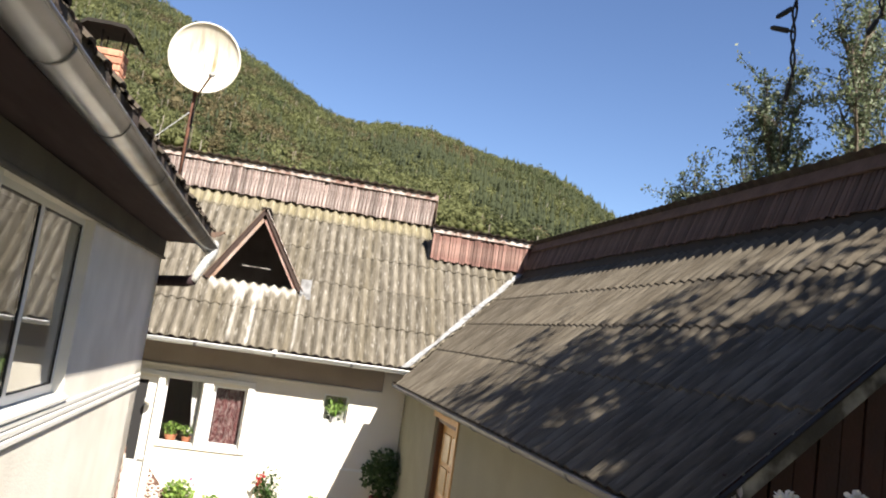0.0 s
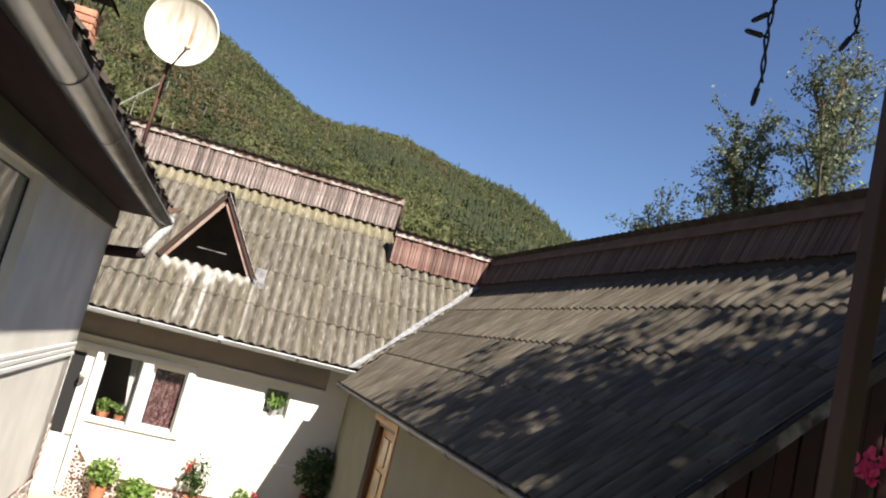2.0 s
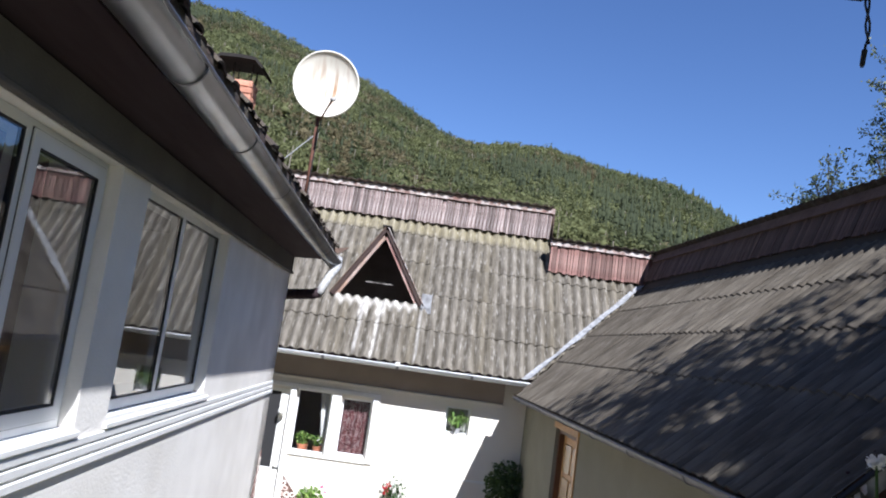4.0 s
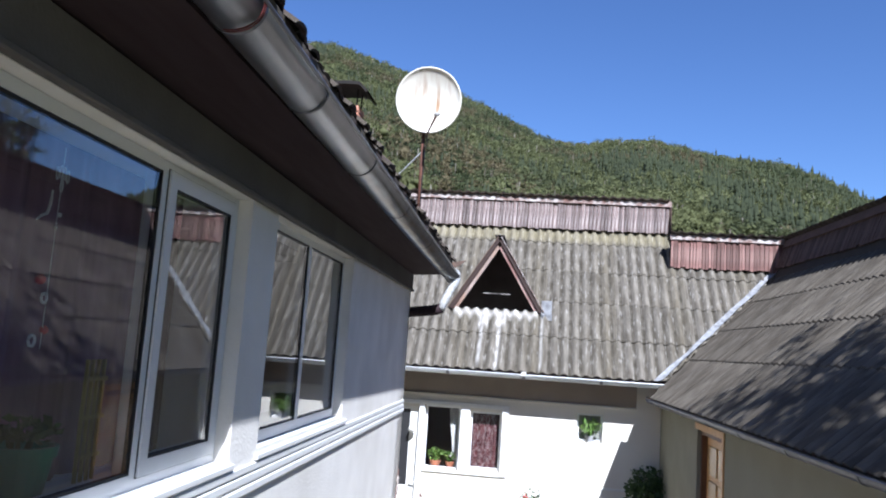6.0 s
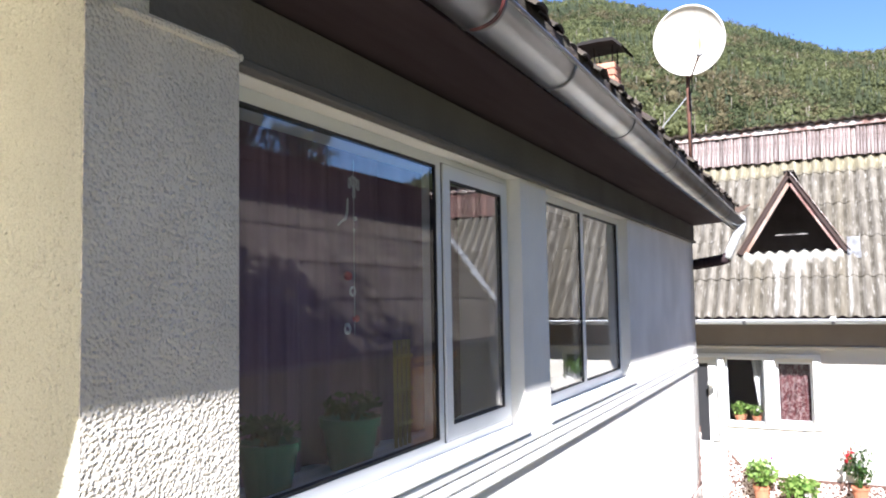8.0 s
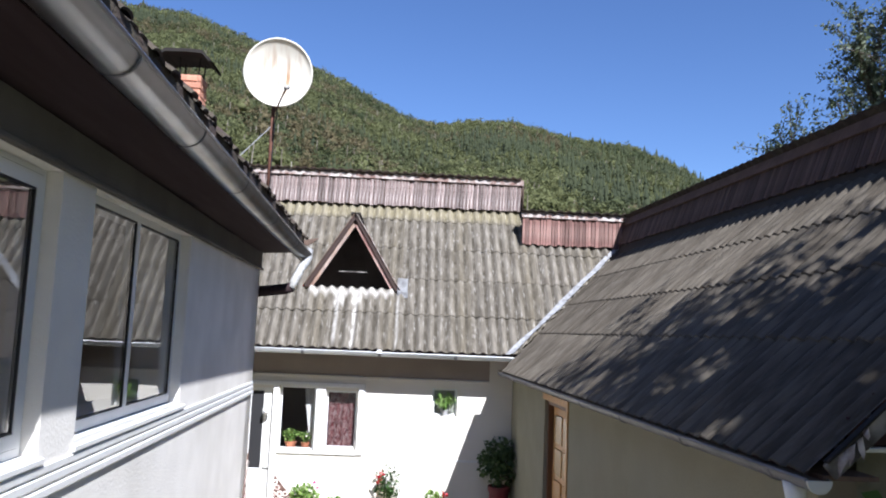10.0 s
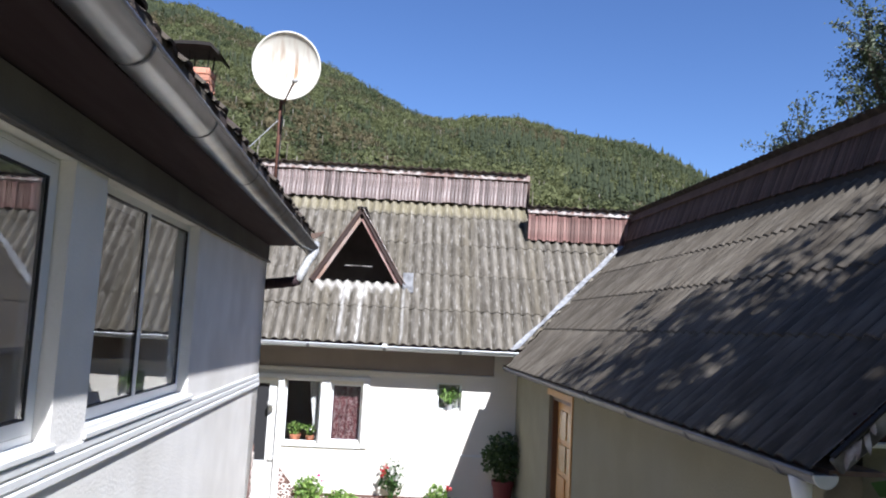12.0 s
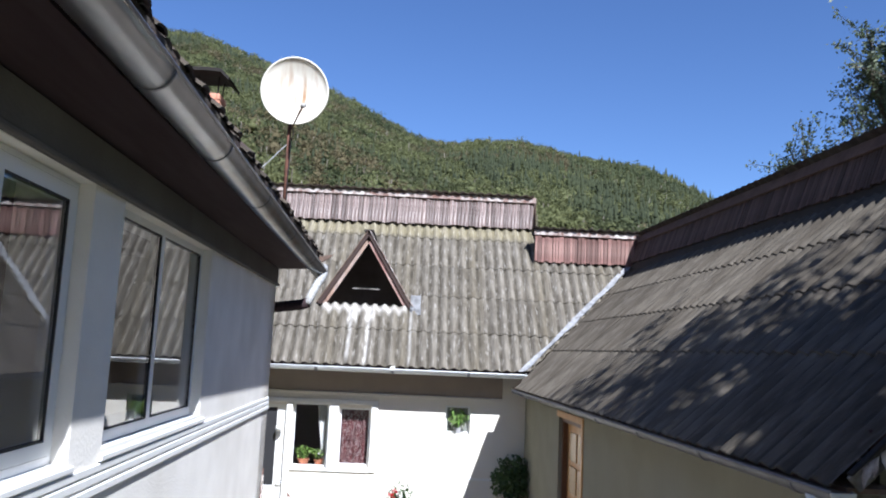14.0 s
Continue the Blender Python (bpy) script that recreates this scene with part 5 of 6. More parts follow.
wd = part("yard_door", boxes((0.30, 0.56, DY[1] - 0.06, DY[1], 0, DY[3]), (0.30, 0.56, DY[0], DY[0] + 0.06, 0, DY[3]), (0.30, 0.56, DY[0] + 0.06, DY[1] - 0.06, DY[3] - 0.06, DY[3]), bevel=0.005), DOOR_DARK, wing, "orange varnished wooden door with glazed panels in a brown frame")
part("door_leaf", boxes((0.36, 0.40, DY[0] + 0.06, DY[1] - 0.06, 0, DY[3] - 0.06)), DOOR_WOOD, wd)
for z0, z1 in ((0.12, 0.46), (0.52, 0.86), (0.92, 1.22), (1.28, 1.58), (1.64, 1.96)):
    for a in (DY[0] + 0.16, DY[0] + 0.58):
        part("panel", boxes((0.345, 0.362, a, a + 0.34, z0, z1), bevel=0.006), SAND_GLASS if z0 > 1 else DOOR_WOOD, wd)
part("door_trim", boxes((0.245, 0.262, DY[0] - 0.07, DY[0], 0, DY[3] + 0.07), (0.245, 0.262, DY[0], DY[1] + 0.06, DY[3], DY[3] + 0.07)), DOOR_WOOD, wd)


# ---- dish, chimney ----
dish = thing("satellite_dish", pose(-1.555, 8.34, 4.15), "cream satellite dish with rust streaks on a rusty roof mast", "satellite dish")
bm = bmesh.new()
tube(bm, [(0, 0, 0), (0, 0, 1.30)], 0.021, 10)
part("mast", bm, RUST, dish, "rusty steel mast", smooth=True)
bm = bmesh.new()
R = 0.378
prof = [(0.001, 0.0), (0.076, 0.003), (0.153, 0.017), (0.23, 0.038), (0.306, 0.066), (0.354, 0.088), (0.361, 0.10), (R - 0.006, 0.104), (R, 0.098), (R, 0.07), (R - 0.012, 0.07)]
lathe(bm, prof, 40)
lathe(bm, [(R - 0.012, 0.07), (0.3, 0.03), (0.1, -0.02), (0.001, -0.022)], 40)
bowl = part("reflector", bm, DISH, dish, "cream enamelled reflector streaked with rust", smooth=True)
bowl.matrix_basis = pose(0.05, -0.075, 1.505, 90 + 9, 0, 4)
bm = bmesh.new()
tube(bm, [(0.03, -0.02, 1.10), (0.07, -0.16, 1.10), (0.15, -0.36, 1.16), (0.205, -0.44, 1.235)], 0.011, 8)
part("feed_arm", bm, RUST, dish, smooth=True)
bm = bmesh.new()
tube(bm, [(0.20, -0.47, 1.225), (0.215, -0.41, 1.25)], 0.024, 10)
part("feed_horn", bm, shade("grey_plastic", (0.35, 0.34, 0.32), 0.6), dish, smooth=True)
bm = bmesh.new()
tube(bm, [(-0.012, 0.0, 0.92), (-0.36, 0.02, 0.55)], 0.006, 6)
part("stay", bm, ZINC_PALE, dish)
bm = bmesh.new()
tube(bm, [(0.06, -0.13, 1.10), (0.06, -0.08, 1.0), (0.03, -0.02, 0.95), (0.024, -0.024, 0.6), (0.02, -0.02, 0.1)], 0.006, 6)
part("cable", bm, CABLE, dish)
part("clamp", boxes((-0.035, 0.055, -0.02, 0.05, 1.17, 1.30), bevel=0.01), BLACK, dish)

chimney = thing("chimney", pose(-2.085, 7.0, 4.37), "orange brick chimney under a black sheet metal cover", "chimney")
part("core", boxes((-0.10, 0.10, -0.10, 0.10, -0.2, 0.775)), MORTAR, chimney)
brick_me = bpy.data.meshes.new("brick")
bm = boxes((-0.075, 0.075, -0.012, 0.012, -0.028, 0.028), bevel=0.004)
bm.to_mesh(brick_me)
bm.free()
brick_me.materials.append(BRICK)
for row in range(13):
    for side in range(4):
        for k in (0, 1):
            ob = new("brick", brick_me)
            ob.parent = chimney
            off = (-0.055 if k == 0 else 0.055) + (0.02 if row % 2 else -0.02)
            ob.matrix_basis = pose(0, 0, 0, 0, 0, 90 * side) @ pose(off * 0.9, -0.101, -0.05 + row * 0.066) @ Matrix.Diagonal((0.66, 1, 1, 1))
for x in (-0.085, 0.085):
    for y in (-0.085, 0.085):
        part("leg", tube(bmesh.new(), [(x, y, 0.76), (x * 1.1, y * 1.1, 0.94)], 0.008, 6), BLACK, chimney)
bm = bmesh.new()
pts = [(-0.25, 0.935), (-0.20, 0.968), (0.0, 0.975), (0.13, 0.968), (0.215, 0.888)]
fr = [[bm.verts.new((x, y, z + k)) for x, z in pts] for y in (-0.22, 0.22) for k in (-0.02, 0.012)]
for a, b in ((0, 1), (1, 3), (3, 2), (2, 0)):
    for i in range(4):
        bm.faces.new((fr[a][i], fr[a][i + 1], fr[b][i + 1], fr[b][i]))
part("cover", bm, BLACK, chimney, "bent black metal cover")


# ---- trees ----
def tree(base, height, crown_low, spread, leaves, leaf, material, seed, label, lean=(0, 0), limbs=16, twigs=9, rise=0.0):
    """A tapered trunk, limbs, twigs, and single leaves along the twigs."""
    r = random.Random(seed)
    ob = thing("tree", pose(*base), label, "tree", "garden trees")
    bm = bmesh.new()
    top = Vector((lean[0], lean[1], height * 0.86))
    trunk = [Vector((lean[0] * (k / 8) ** 1.6 + 0.10 * math.sin(k * 1.7 + seed), lean[1] * (k / 8) ** 1.6 + 0.10 * math.cos(k * 2.1 + seed), top.z * k / 8)) for k in range(9)]
    trunk[0] = Vector((0, 0, -0.1))
    tube(bm, trunk, [0.16 * height / 9 * (1 - 0.85 * k / 8) + 0.012 for k in range(9)], 8)
    spots = []
    for i in range(limbs):
        f = crown_low + (1 - crown_low) * (i / limbs) ** 0.9
        k = min(int(f * 8), 7)
        p0 = trunk[k].lerp(trunk[k + 1], f * 8 - k) if f < 1 else trunk[8]
        a = i * 2.4 + r.uniform(-0.5, 0.5)
        length = spread * (1.0 - 0.55 * f) * r.uniform(0.65, 1.15)
        d = Vector((math.cos(a), math.sin(a), r.uniform(0.35, 0.9) + f * (0.9 + rise))).normalized()
        pts = [p0]
        for s_ in range(1, 6):
            d2 = (d + Vector((r.uniform(-0.2, 0.2), r.uniform(-0.2, 0.2), 0.12 * s_))).normalized()
            pts.append(pts[-1] + d2 * length / 5)
        tube(bm, pts, [0.045 * height / 9 * (1 - 0.85 * s_ / 5) + 0.005 for s_ in range(6)], 6)
        for t_ in range(twigs):
            q = 1.2 + 3.8 * (t_ + r.random()) / twigs
            j = min(int(q), 4)
            b0 = pts[j].lerp(pts[j + 1], q - j)
            td = Vector((r.gauss(0, 1), r.gauss(0, 1), r.gauss(0.5 + rise, 0.8))).normalized()
            tl = spread * r.uniform(0.12, 0.34)
            mid = b0 + td * tl * 0.5 + Vector((0, 0, 0.03))
            tip = b0 + td * tl + Vector((0, 0, 0.10 * tl))
            tube(bm, [b0, mid, tip], [0.010, 0.007, 0.003], 4)
            spots.append((b0, mid, tip))
    part("trunk", bm, BARK, ob, "grey branching trunk")
    rng_ = np.random.default_rng(seed)
    c = []
    for i in range(leaves):
        b0, mid, tip = spots[int(rng_.integers(len(spots)))]
        k = rng_.uniform(0.1, 1.08)
        p = b0.lerp(mid, k * 2) if k < 0.5 else mid.lerp(tip, k * 2 - 1)
        c.append(np.array(p) + rng_.normal(size=3) * leaf * 0.75)
    tagged(cloud("crown", c, (0, 0, 0.2), leaf, material, ob, 1.9, "loose leafy crown", seed), kind="stuff")
    return ob


tree((8.05, 12.45, -0.4), 9.6, 0.42, 2.6, 15000, 0.078, LEAF_GREY, 21, "old fruit tree with sparse grey-green leaves behind the outbuilding", (-0.2, 0.0), 22, 10, 0.3)
tree((8.4, 10.95, -0.4), 10.8, 0.40, 2.7, 13500, 0.078, LEAF_GREY, 22, "tall fruit tree with upright shoots behind the outbuilding", (0.1, 0.0), 24, 10, 0.4)
tree((7.75, 13.4, -0.4), 7.7, 0.62, 2.7, 6500, 0.080, LEAF_GREY, 23, "small fruit tree with thin twigs behind the ridge", (-0.5, 0.2), 15, 9)
tree((10.3, 10.2, -0.4), 9.6, 0.38, 2.9, 6500, 0.11, LEAF_BRIGHT, 24, "fresh green fruit tree behind the outbuilding", (0, 0), 18)
tree((4.9, -1.4, -0.4), 10.5, 0.60, 5.4, 4100, 0.16, LEAF_DARK, 31, "tall walnut tree shading the outbuilding roof", (-1.1, 1.2), 18, 6)
# Second tree is out of view, added to thicken shade on the roof.
tree((4.3, -1.2, -0.4), 9.0, 0.56, 2.4, 6200, 0.15, LEAF_DARK, 37, "unseen tree added to deepen the shade at the outbuilding gable", (-0.3, 0.5), 18, 9)


# ---- flowers and pots ----
def blooms(name, spots, size, material, parent, seed=1, count=10):
    """Blossoms: clusters of short broad petals about each spot."""
    r = np.random.default_rng(seed)
    c = np.concatenate([np.array(p) + r.normal(size=(count, 3)) * size * 0.22 for p in spots])
    d = r.normal(size=(len(c), 3)) + (0.0, -0.35, 0.15)
    return petals(name, c, d, size, 0.42, material, parent, "", seed)


def potted(base, pot_r, pot_h, pot_mat, foliage_r, foliage_h, leaves, leaf_mat, flowers, label, seed, leaf=0.06, aspect=1.5, pot="pot"):
    """A tapered pot with rim and soil, stems, leaves and blossoms."""
    ob = thing("potted_plant", pose(*base), label, "potted plant", "courtyard flowers")
    bm = bmesh.new()
    lathe(bm, [(0.001, 0.0), (pot_r * 0.68, 0.0), (pot_r * 0.92, pot_h * 0.82), (pot_r, pot_h * 0.82), (pot_r * 1.03, pot_h), (pot_r * 0.93, pot_h), (pot_r * 0.88, pot_h * 0.86), (0.001, pot_h * 0.86)], 20)
    part(pot, bm, pot_mat, ob, smooth=False)
    r = np.random.default_rng(seed)
    tips = []
    for k in range(9):
        bm = bmesh.new()
        a = r.uniform(0, 2 * math.pi)
        q = foliage_r * r.uniform(0.2, 0.9)
        tip = Vector((q * math.cos(a), q * math.sin(a), pot_h + foliage_h * r.uniform(0.5, 1.0)))
        tube(bm, [(0.02 * math.cos(a), 0.02 * math.sin(a), pot_h * 0.85), (tip.x * 0.5, tip.y * 0.5, pot_h + (tip.z - pot_h) * 0.6), tip], [0.006, 0.005, 0.003], 5)
        part("stem", bm, LEAF_DARK, ob)
        tips.append(tip)
    d = r.normal(size=(leaves, 3))
    d /= np.linalg.norm(d, axis=1)[:, None]
    rad = r.uniform(0.35, 1.05, leaves)[:, None]
    c = d * rad * np.array((foliage_r, foliage_r, foliage_h * 0.5)) + (0, 0, pot_h + foliage_h * 0.5)
    tagged(cloud("foliage", c, (0, 0, 0.4), leaf, leaf_mat, ob, aspect, "", seed, 0.1), kind="stuff")
    for spots, mat, size in flowers:
        blooms("blossoms", spots, size, mat, ob, seed + 1)
    return ob


potted((-1.30, 11.27, 0.0), 0.115, 0.27, TERRACOTTA, 0.23, 0.36, 420, LEAF_BRIGHT, [([(0.16, -0.1, 0.66), (0.2, -0.08, 0.6)], PETAL_PINK, 0.03)], "leafy geranium in a tall terracotta pot on the step", 41)
potted((-0.83, 11.27, 0.0), 0.12, 0.13, DARK_POT, 0.25, 0.32, 520, LEAF_BRIGHT, [([(0.12, -0.17, 0.24)], PETAL_WHITE, 0.045)], "bright green bushy plant in a low dark pot", 42, 0.075)
stand = thing("plant_stand", pose(-0.10, 11.27, 0.0), "mottled white upturned pot used as a plant stand", "plant stand")
bm = bmesh.new()
lathe(bm, [(0.001, 0.0), (0.13, 0.0), (0.135, 0.03), (0.10, 0.19), (0.001, 0.19)], 18)
part("stand_body", bm, WHITE_POT, stand)
potted((-0.10, 11.27, 0.19), 0.11, 0.17, TERRACOTTA, 0.20, 0.58, 340, LEAF_DARK, [([(-0.12, -0.12, 0.52), (-0.10, -0.1, 0.62), (-0.14, -0.06, 0.56)], PETAL_RED, 0.045), ([(0.03, -0.12, 0.74), (0.08, -0.12, 0.62), (-0.02, -0.13, 0.68), (0.06, -0.1, 0.50), (0.12, -0.1, 0.42), (0.0, -0.12, 0.56), (0.1, -0.08, 0.7)], PETAL_WHITE, 0.04)], "red and white flowering plant in a terracotta pot", 43, 0.055)
potted((0.55, 11.25, 0.0), 0.12, 0.18, WHITE_POT, 0.20, 0.42, 380, LEAF_BRIGHT, [([(0.14, -0.1, 0.60), (0.17, -0.1, 0.56)], PETAL_RED, 0.045)], "yellow-green plant with one red bloom in a pale pot", 44)
potted((1.28, 11.22, -0.0), 0.14, 0.2, DARK_POT, 0.16, 0.15, 120, LEAF_DARK, [], "small dark pot plant in the shade", 47)
stool = thing("plant_stool", pose(1.50, 11.20, 0.0), "dark wooden stool carrying a plant", "stool")
part("stool_top", boxes((-0.15, 0.15, -0.15, 0.15, 0.27, 0.30), bevel=0.006), DOOR_DARK, stool)
for x in (-0.12, 0.12):
    for y in (-0.12, 0.12):
        part("leg", boxes((x - 0.016, x + 0.016, y - 0.016, y + 0.016, 0, 0.27), bevel=0.003), DOOR_DARK, stool)
potted((1.50, 11.20, 0.30), 0.16, 0.40, RED_POT, 0.33, 0.68, 1000, LEAF_OLIVE, [], "large round dark green shrub in a dark red pot", 45, 0.07)
potted((-0.05, 10.62, -0.34), 0.15, 0.28, DARK_POT, 0.20, 0.26, 160, LEAF_DARK, [([(0.02 * k - 0.12, 0.03 * math.sin(k), 0.46 + 0.012 * (k % 4)) for k in range(12)], PETAL_DARK, 0.085)], "crimson leaved plant in a dark pot in the yard", 46)
potted((-1.58, 11.62, 1.07), 0.09, 0.10, TERRACOTTA, 0.15, 0.18, 260, LEAF_BRIGHT, [], "green plant in a terracotta pot on the window ledge", 48, 0.045)
potted((-1.36, 11.62, 1.07), 0.07, 0.09, TERRACOTTA, 0.10, 0.16, 120, LEAF_BRIGHT, [([(0.02, -0.05, 0.2)], PETAL_WHITE, 0.03)], "pale flowering plant on the window ledge", 49, 0.04)
potted((0.68, 11.497, 1.632), 0.06, 0.09, WHITE_POT, 0.17, 0.24, 75, LEAF_PALE, [], "long-leaved green plant in a white pot on a small window ledge", 50, 0.14, 4.5)
big = thing("potted_plant", pose(1.43, 5.8, -0.34), "tall broad-leaved green plant in a dark pot by the outbuilding wall", "potted plant", "courtyard flowers")
bm = bmesh.new()
lathe(bm, [(0.001, 0.0), (0.12, 0.0), (0.16, 0.26), (0.175, 0.26), (0.175, 0.30), (0.155, 0.30), (0.15, 0.25), (0.001, 0.25)], 18)
part("pot", bm, DARK_POT, big)
rb = np.random.default_rng(57)
tips = []
for k in range(9):
    q = 2 * math.pi * k / 9 + rb.uniform(-0.3, 0.3)
    reach = rb.uniform(0.16, 0.34)
    tip = Vector((reach * math.cos(q), reach * math.sin(q), rb.uniform(1.05, 1.74)))
    part("stem", tube(bmesh.new(), [(0.02 * math.cos(q), 0.02 * math.sin(q), 0.24), (tip.x * 0.4, tip.y * 0.4, tip.z * 0.6), tip], [0.010, 0.008, 0.005], 6), LEAF_DARK, big)
    tips.append(tip)
tagged(petals("foliage", [t_ - Vector((0, 0, 0.02 * j)) for t_ in tips for j in range(3)], [(math.cos(2.1 * j + k), math.sin(2.1 * j + k), 0.25) for k in range(9) for j in range(3)], 0.20, 0.42, LEAF_OLIVE, big, "large pointed leaves", 58), kind="stuff")
crate = thing("crate", pose(1.44, 9.9, -0.34), "white and blue cardboard box on the yard paving", "box")
part("box_body", boxes((-0.19, 0.19, -0.14, 0.14, 0.0, 0.62), bevel=0.006), TRIM, crate)
part("box_panel", boxes((-0.06, 0.03, -0.146, -0.141, 0.44, 0.56), bevel=0.002), shade("blue_print", (0.10, 0.18, 0.42), 0.6), crate, "blue printed panel")
# Short pale strip, 12 mm proud of the wall.
part("wall_strip", boxes((0.86, 1.34, YW - 0.012, YW, 0.972, 1.008), bevel=0.004), TRIM, far, "short pale raised strip on the wall")
part("sealant", boxes((-0.345, -0.275, 10.878, 10.892, 2.525, 2.585), bevel=0.006), LIMED, far, "white sealant on a gutter joint")
part("window_board", boxes((-1.80, -0.58, 11.56, 11.75, 1.03, 1.07)), TRIM, far)

# curtains of the far house
bm = bmesh.new()
g = [[bm.verts.new((-1.42 + 0.19 * k / 12 + 0.12 * (1 - z / 0.9) * (1 - k / 12), 11.66 + 0.02 * math.sin(k * 1.9), 1.08 + z)) for k in range(13)] for z in (0.0, 0.45, 0.9)]
for a, b in zip(g, g[1:]):
    for k in range(12):
        bm.faces.new((a[k], a[k + 1], b[k + 1], b[k]))
tagged(part("net_curtain", bm, CURTAIN_WHITE, None, "white net curtain gathered to one side", smooth=True), category="curtain")
bm = bmesh.new()
g = [[bm.verts.new((-1.09 + 0.50 * k / 24, 11.62 + 0.015 * math.sin(k * 1.3), 1.06 + z)) for k in range(25)] for z in (0.0, 0.45, 0.92)]
for a, b in zip(g, g[1:]):
    for k in range(24):
        bm.faces.new((a[k], a[k + 1], b[k + 1], b[k]))
tagged(part("patterned_curtain", bm, CURTAIN_RED, None, "dark red curtain with a pale leafy pattern", smooth=True), category="curtain")
bm = bmesh.new()
lathe(bm, [(0.001, 0.0), (0.05, 0.0), (0.055, 0.02), (0.04, 0.06), (0.001, 0.075)], 16)
lamp = part("door_lamp", bm, TRIM, None, "round white lamp beside the house door", smooth=True)
lamp.matrix_basis = pose(-1.93, YW - 0.03, 1.62, 90, 0, 0)
tagged(lamp, category="lamp")
bm = bmesh.new()
tube(bm, [(-1.93, YW + 0.06, 0.84), (-1.93, YW + 0.0, 0.84), (-1.82, YW - 0.005, 0.845)], 0.012, 8)
part("door_handle", bm, ZINC_PALE, far)
part("porch_step", boxes((-1.62, 1.72, 11.08, YW - 0.012, -0.17, 0.0), (-2.6, -1.62, 11.0, YW, -0.17, 0.0), (-2.1, 1.72, 10.78, 11.08, -0.36, -0.17), bevel=0.012), CONCRETE, far, "two worn concrete steps")

bm = bmesh.new()
g = [[bm.verts.new((0.47 + 0.42 * k / 20, 11.562 + 0.008 * math.sin(k * 1.5), 1.60 + z)) for k in range(21)] for z in (0.0, 0.2, 0.46)]
for a, b in zip(g, g[1:]):
    for k in range(20):
        bm.faces.new((a[k], a[k + 1], b[k + 1], b[k]))
tagged(part("plain_curtain", bm, shade("plain_grey_cloth", (0.36, 0.36, 0.32), 0.95, second=(0.24, 0.24, 0.21), scale=9, amount=0.5, stretch=(1, 1, 0.55)), None, "plain grey curtain behind a small window", smooth=True), category="curtain")

# ring-tile dado
bm = bmesh.new()
outline = [(-1.84, 0.0), (1.76, 0.0), (1.76, 0.365), (-1.46, 0.365), (-1.84, 0.80)]
fr = [bm.verts.new((x, YW - 0.010, z)) for x, z in outline]
bk = [bm.verts.new((x, YW, z)) for x, z in outline]
bm.faces.new(fr[::-1])
for i in range(5):
    bm.faces.new((fr[i], fr[(i + 1) % 5], bk[(i + 1) % 5], bk[i]))
dado = part("dado", bm, DADO, far, "brown dado set with pale ring-shaped tiles")
r = random.Random(9)
spots = []
for i in range(42):
    for j in range(10):
        x, z = -1.79 + 0.086 * i + (0.043 if j % 2 else 0) + r.uniform(-0.012, 0.012), 0.045 + 0.08 * j + r.uniform(-0.01, 0.01)
        if x < 1.72 and (z < 0.33 or z < 0.80 - (x + 1.84) * 1.14 - 0.05):
            spots.append((x, z))
rings_on(dado, spots, lambda x, z: Matrix.Translation((x, YW - 0.0105, z)) @ pose(0, 0, 0, 90, 0, 0), 0.042)
dado = part("dado", boxes((0.248, 0.26, -1.55, 0.62, 0.0, 0.37)), DADO, wing, "brown dado set with pale ring-shaped tiles")
spots = [(-1.5 + 0.086 * i + (0.043 if j % 2 else 0), 0.045 + 0.08 * j) for i in range(24) for j in range(4)]
rings_on(dado, spots, lambda b, z: Matrix.Translation((0.2475, b, z)) @ pose(0, 0, 0, 90, 0, -90), 0.042, 5)
bm = bmesh.new()
outline = [(4.4, -0.4), (END, -0.4), (END, 1.62), (END - 0.16, 1.12), (END - 0.3, 1.08), (4.4, 1.08)]
fr = [bm.verts.new((-1.189, u, z)) for u, z in outline]
bk = [bm.verts.new((-1.2, u, z)) for u, z in outline]
bm.faces.new(fr)
for i in range(6):
    bm.faces.new((fr[i], fr[(i + 1) % 6], bk[(i + 1) % 6], bk[i]))
dado = part("dado", bm, DADO, house, "brown dado set with pale ring-shaped tiles")
spots = []
for i in range(30):
    for j in range(12):
        u, z = END - 0.045 - 0.086 * i - (0.043 if j % 2 else 0) + r.uniform(-0.01, 0.01), 1.04 - 0.08 * j + r.uniform(-0.01, 0.01)
        if u > 5.1 and z > 0.2:
            spots.append((u, z))
spots += [(END - 0.045, 1.12 + 0.08 * k) for k in range(6)]
rings_on(dado, spots, lambda u, z: Matrix.Translation((-1.1885, u, z)) @ pose(0, 0, 0, 90, 0, 90), 0.042, 6)

# ---- terrace flowers ----
box_planter = thing("rail_planter", pose(1.45, 1.23, 2.05), "dark balcony planter full of mixed flowers on the handrail", "planter")
part("trough", boxes((-0.75, 0.75, -0.09, 0.09, 0.0, 0.17), bevel=0.012), DARK_POT, box_planter)
rr = np.random.default_rng(51)
c = np.stack([rr.uniform(-0.6, 0.75, 1500), rr.normal(0, 0.09, 1500), 0.15 + np.abs(rr.normal(0, 0.22, 1500))], 1)
c = c[c[:, 2] < np.where(np.abs(c[:, 0] + 0.28) < 0.22, 0.56, 0.38 - 0.1 * np.abs(c[:, 0]))]
tagged(cloud("foliage", c, (0, 0, 0.3), 0.055, LEAF_DARK, box_planter, 1.4, "", 51), kind="stuff")
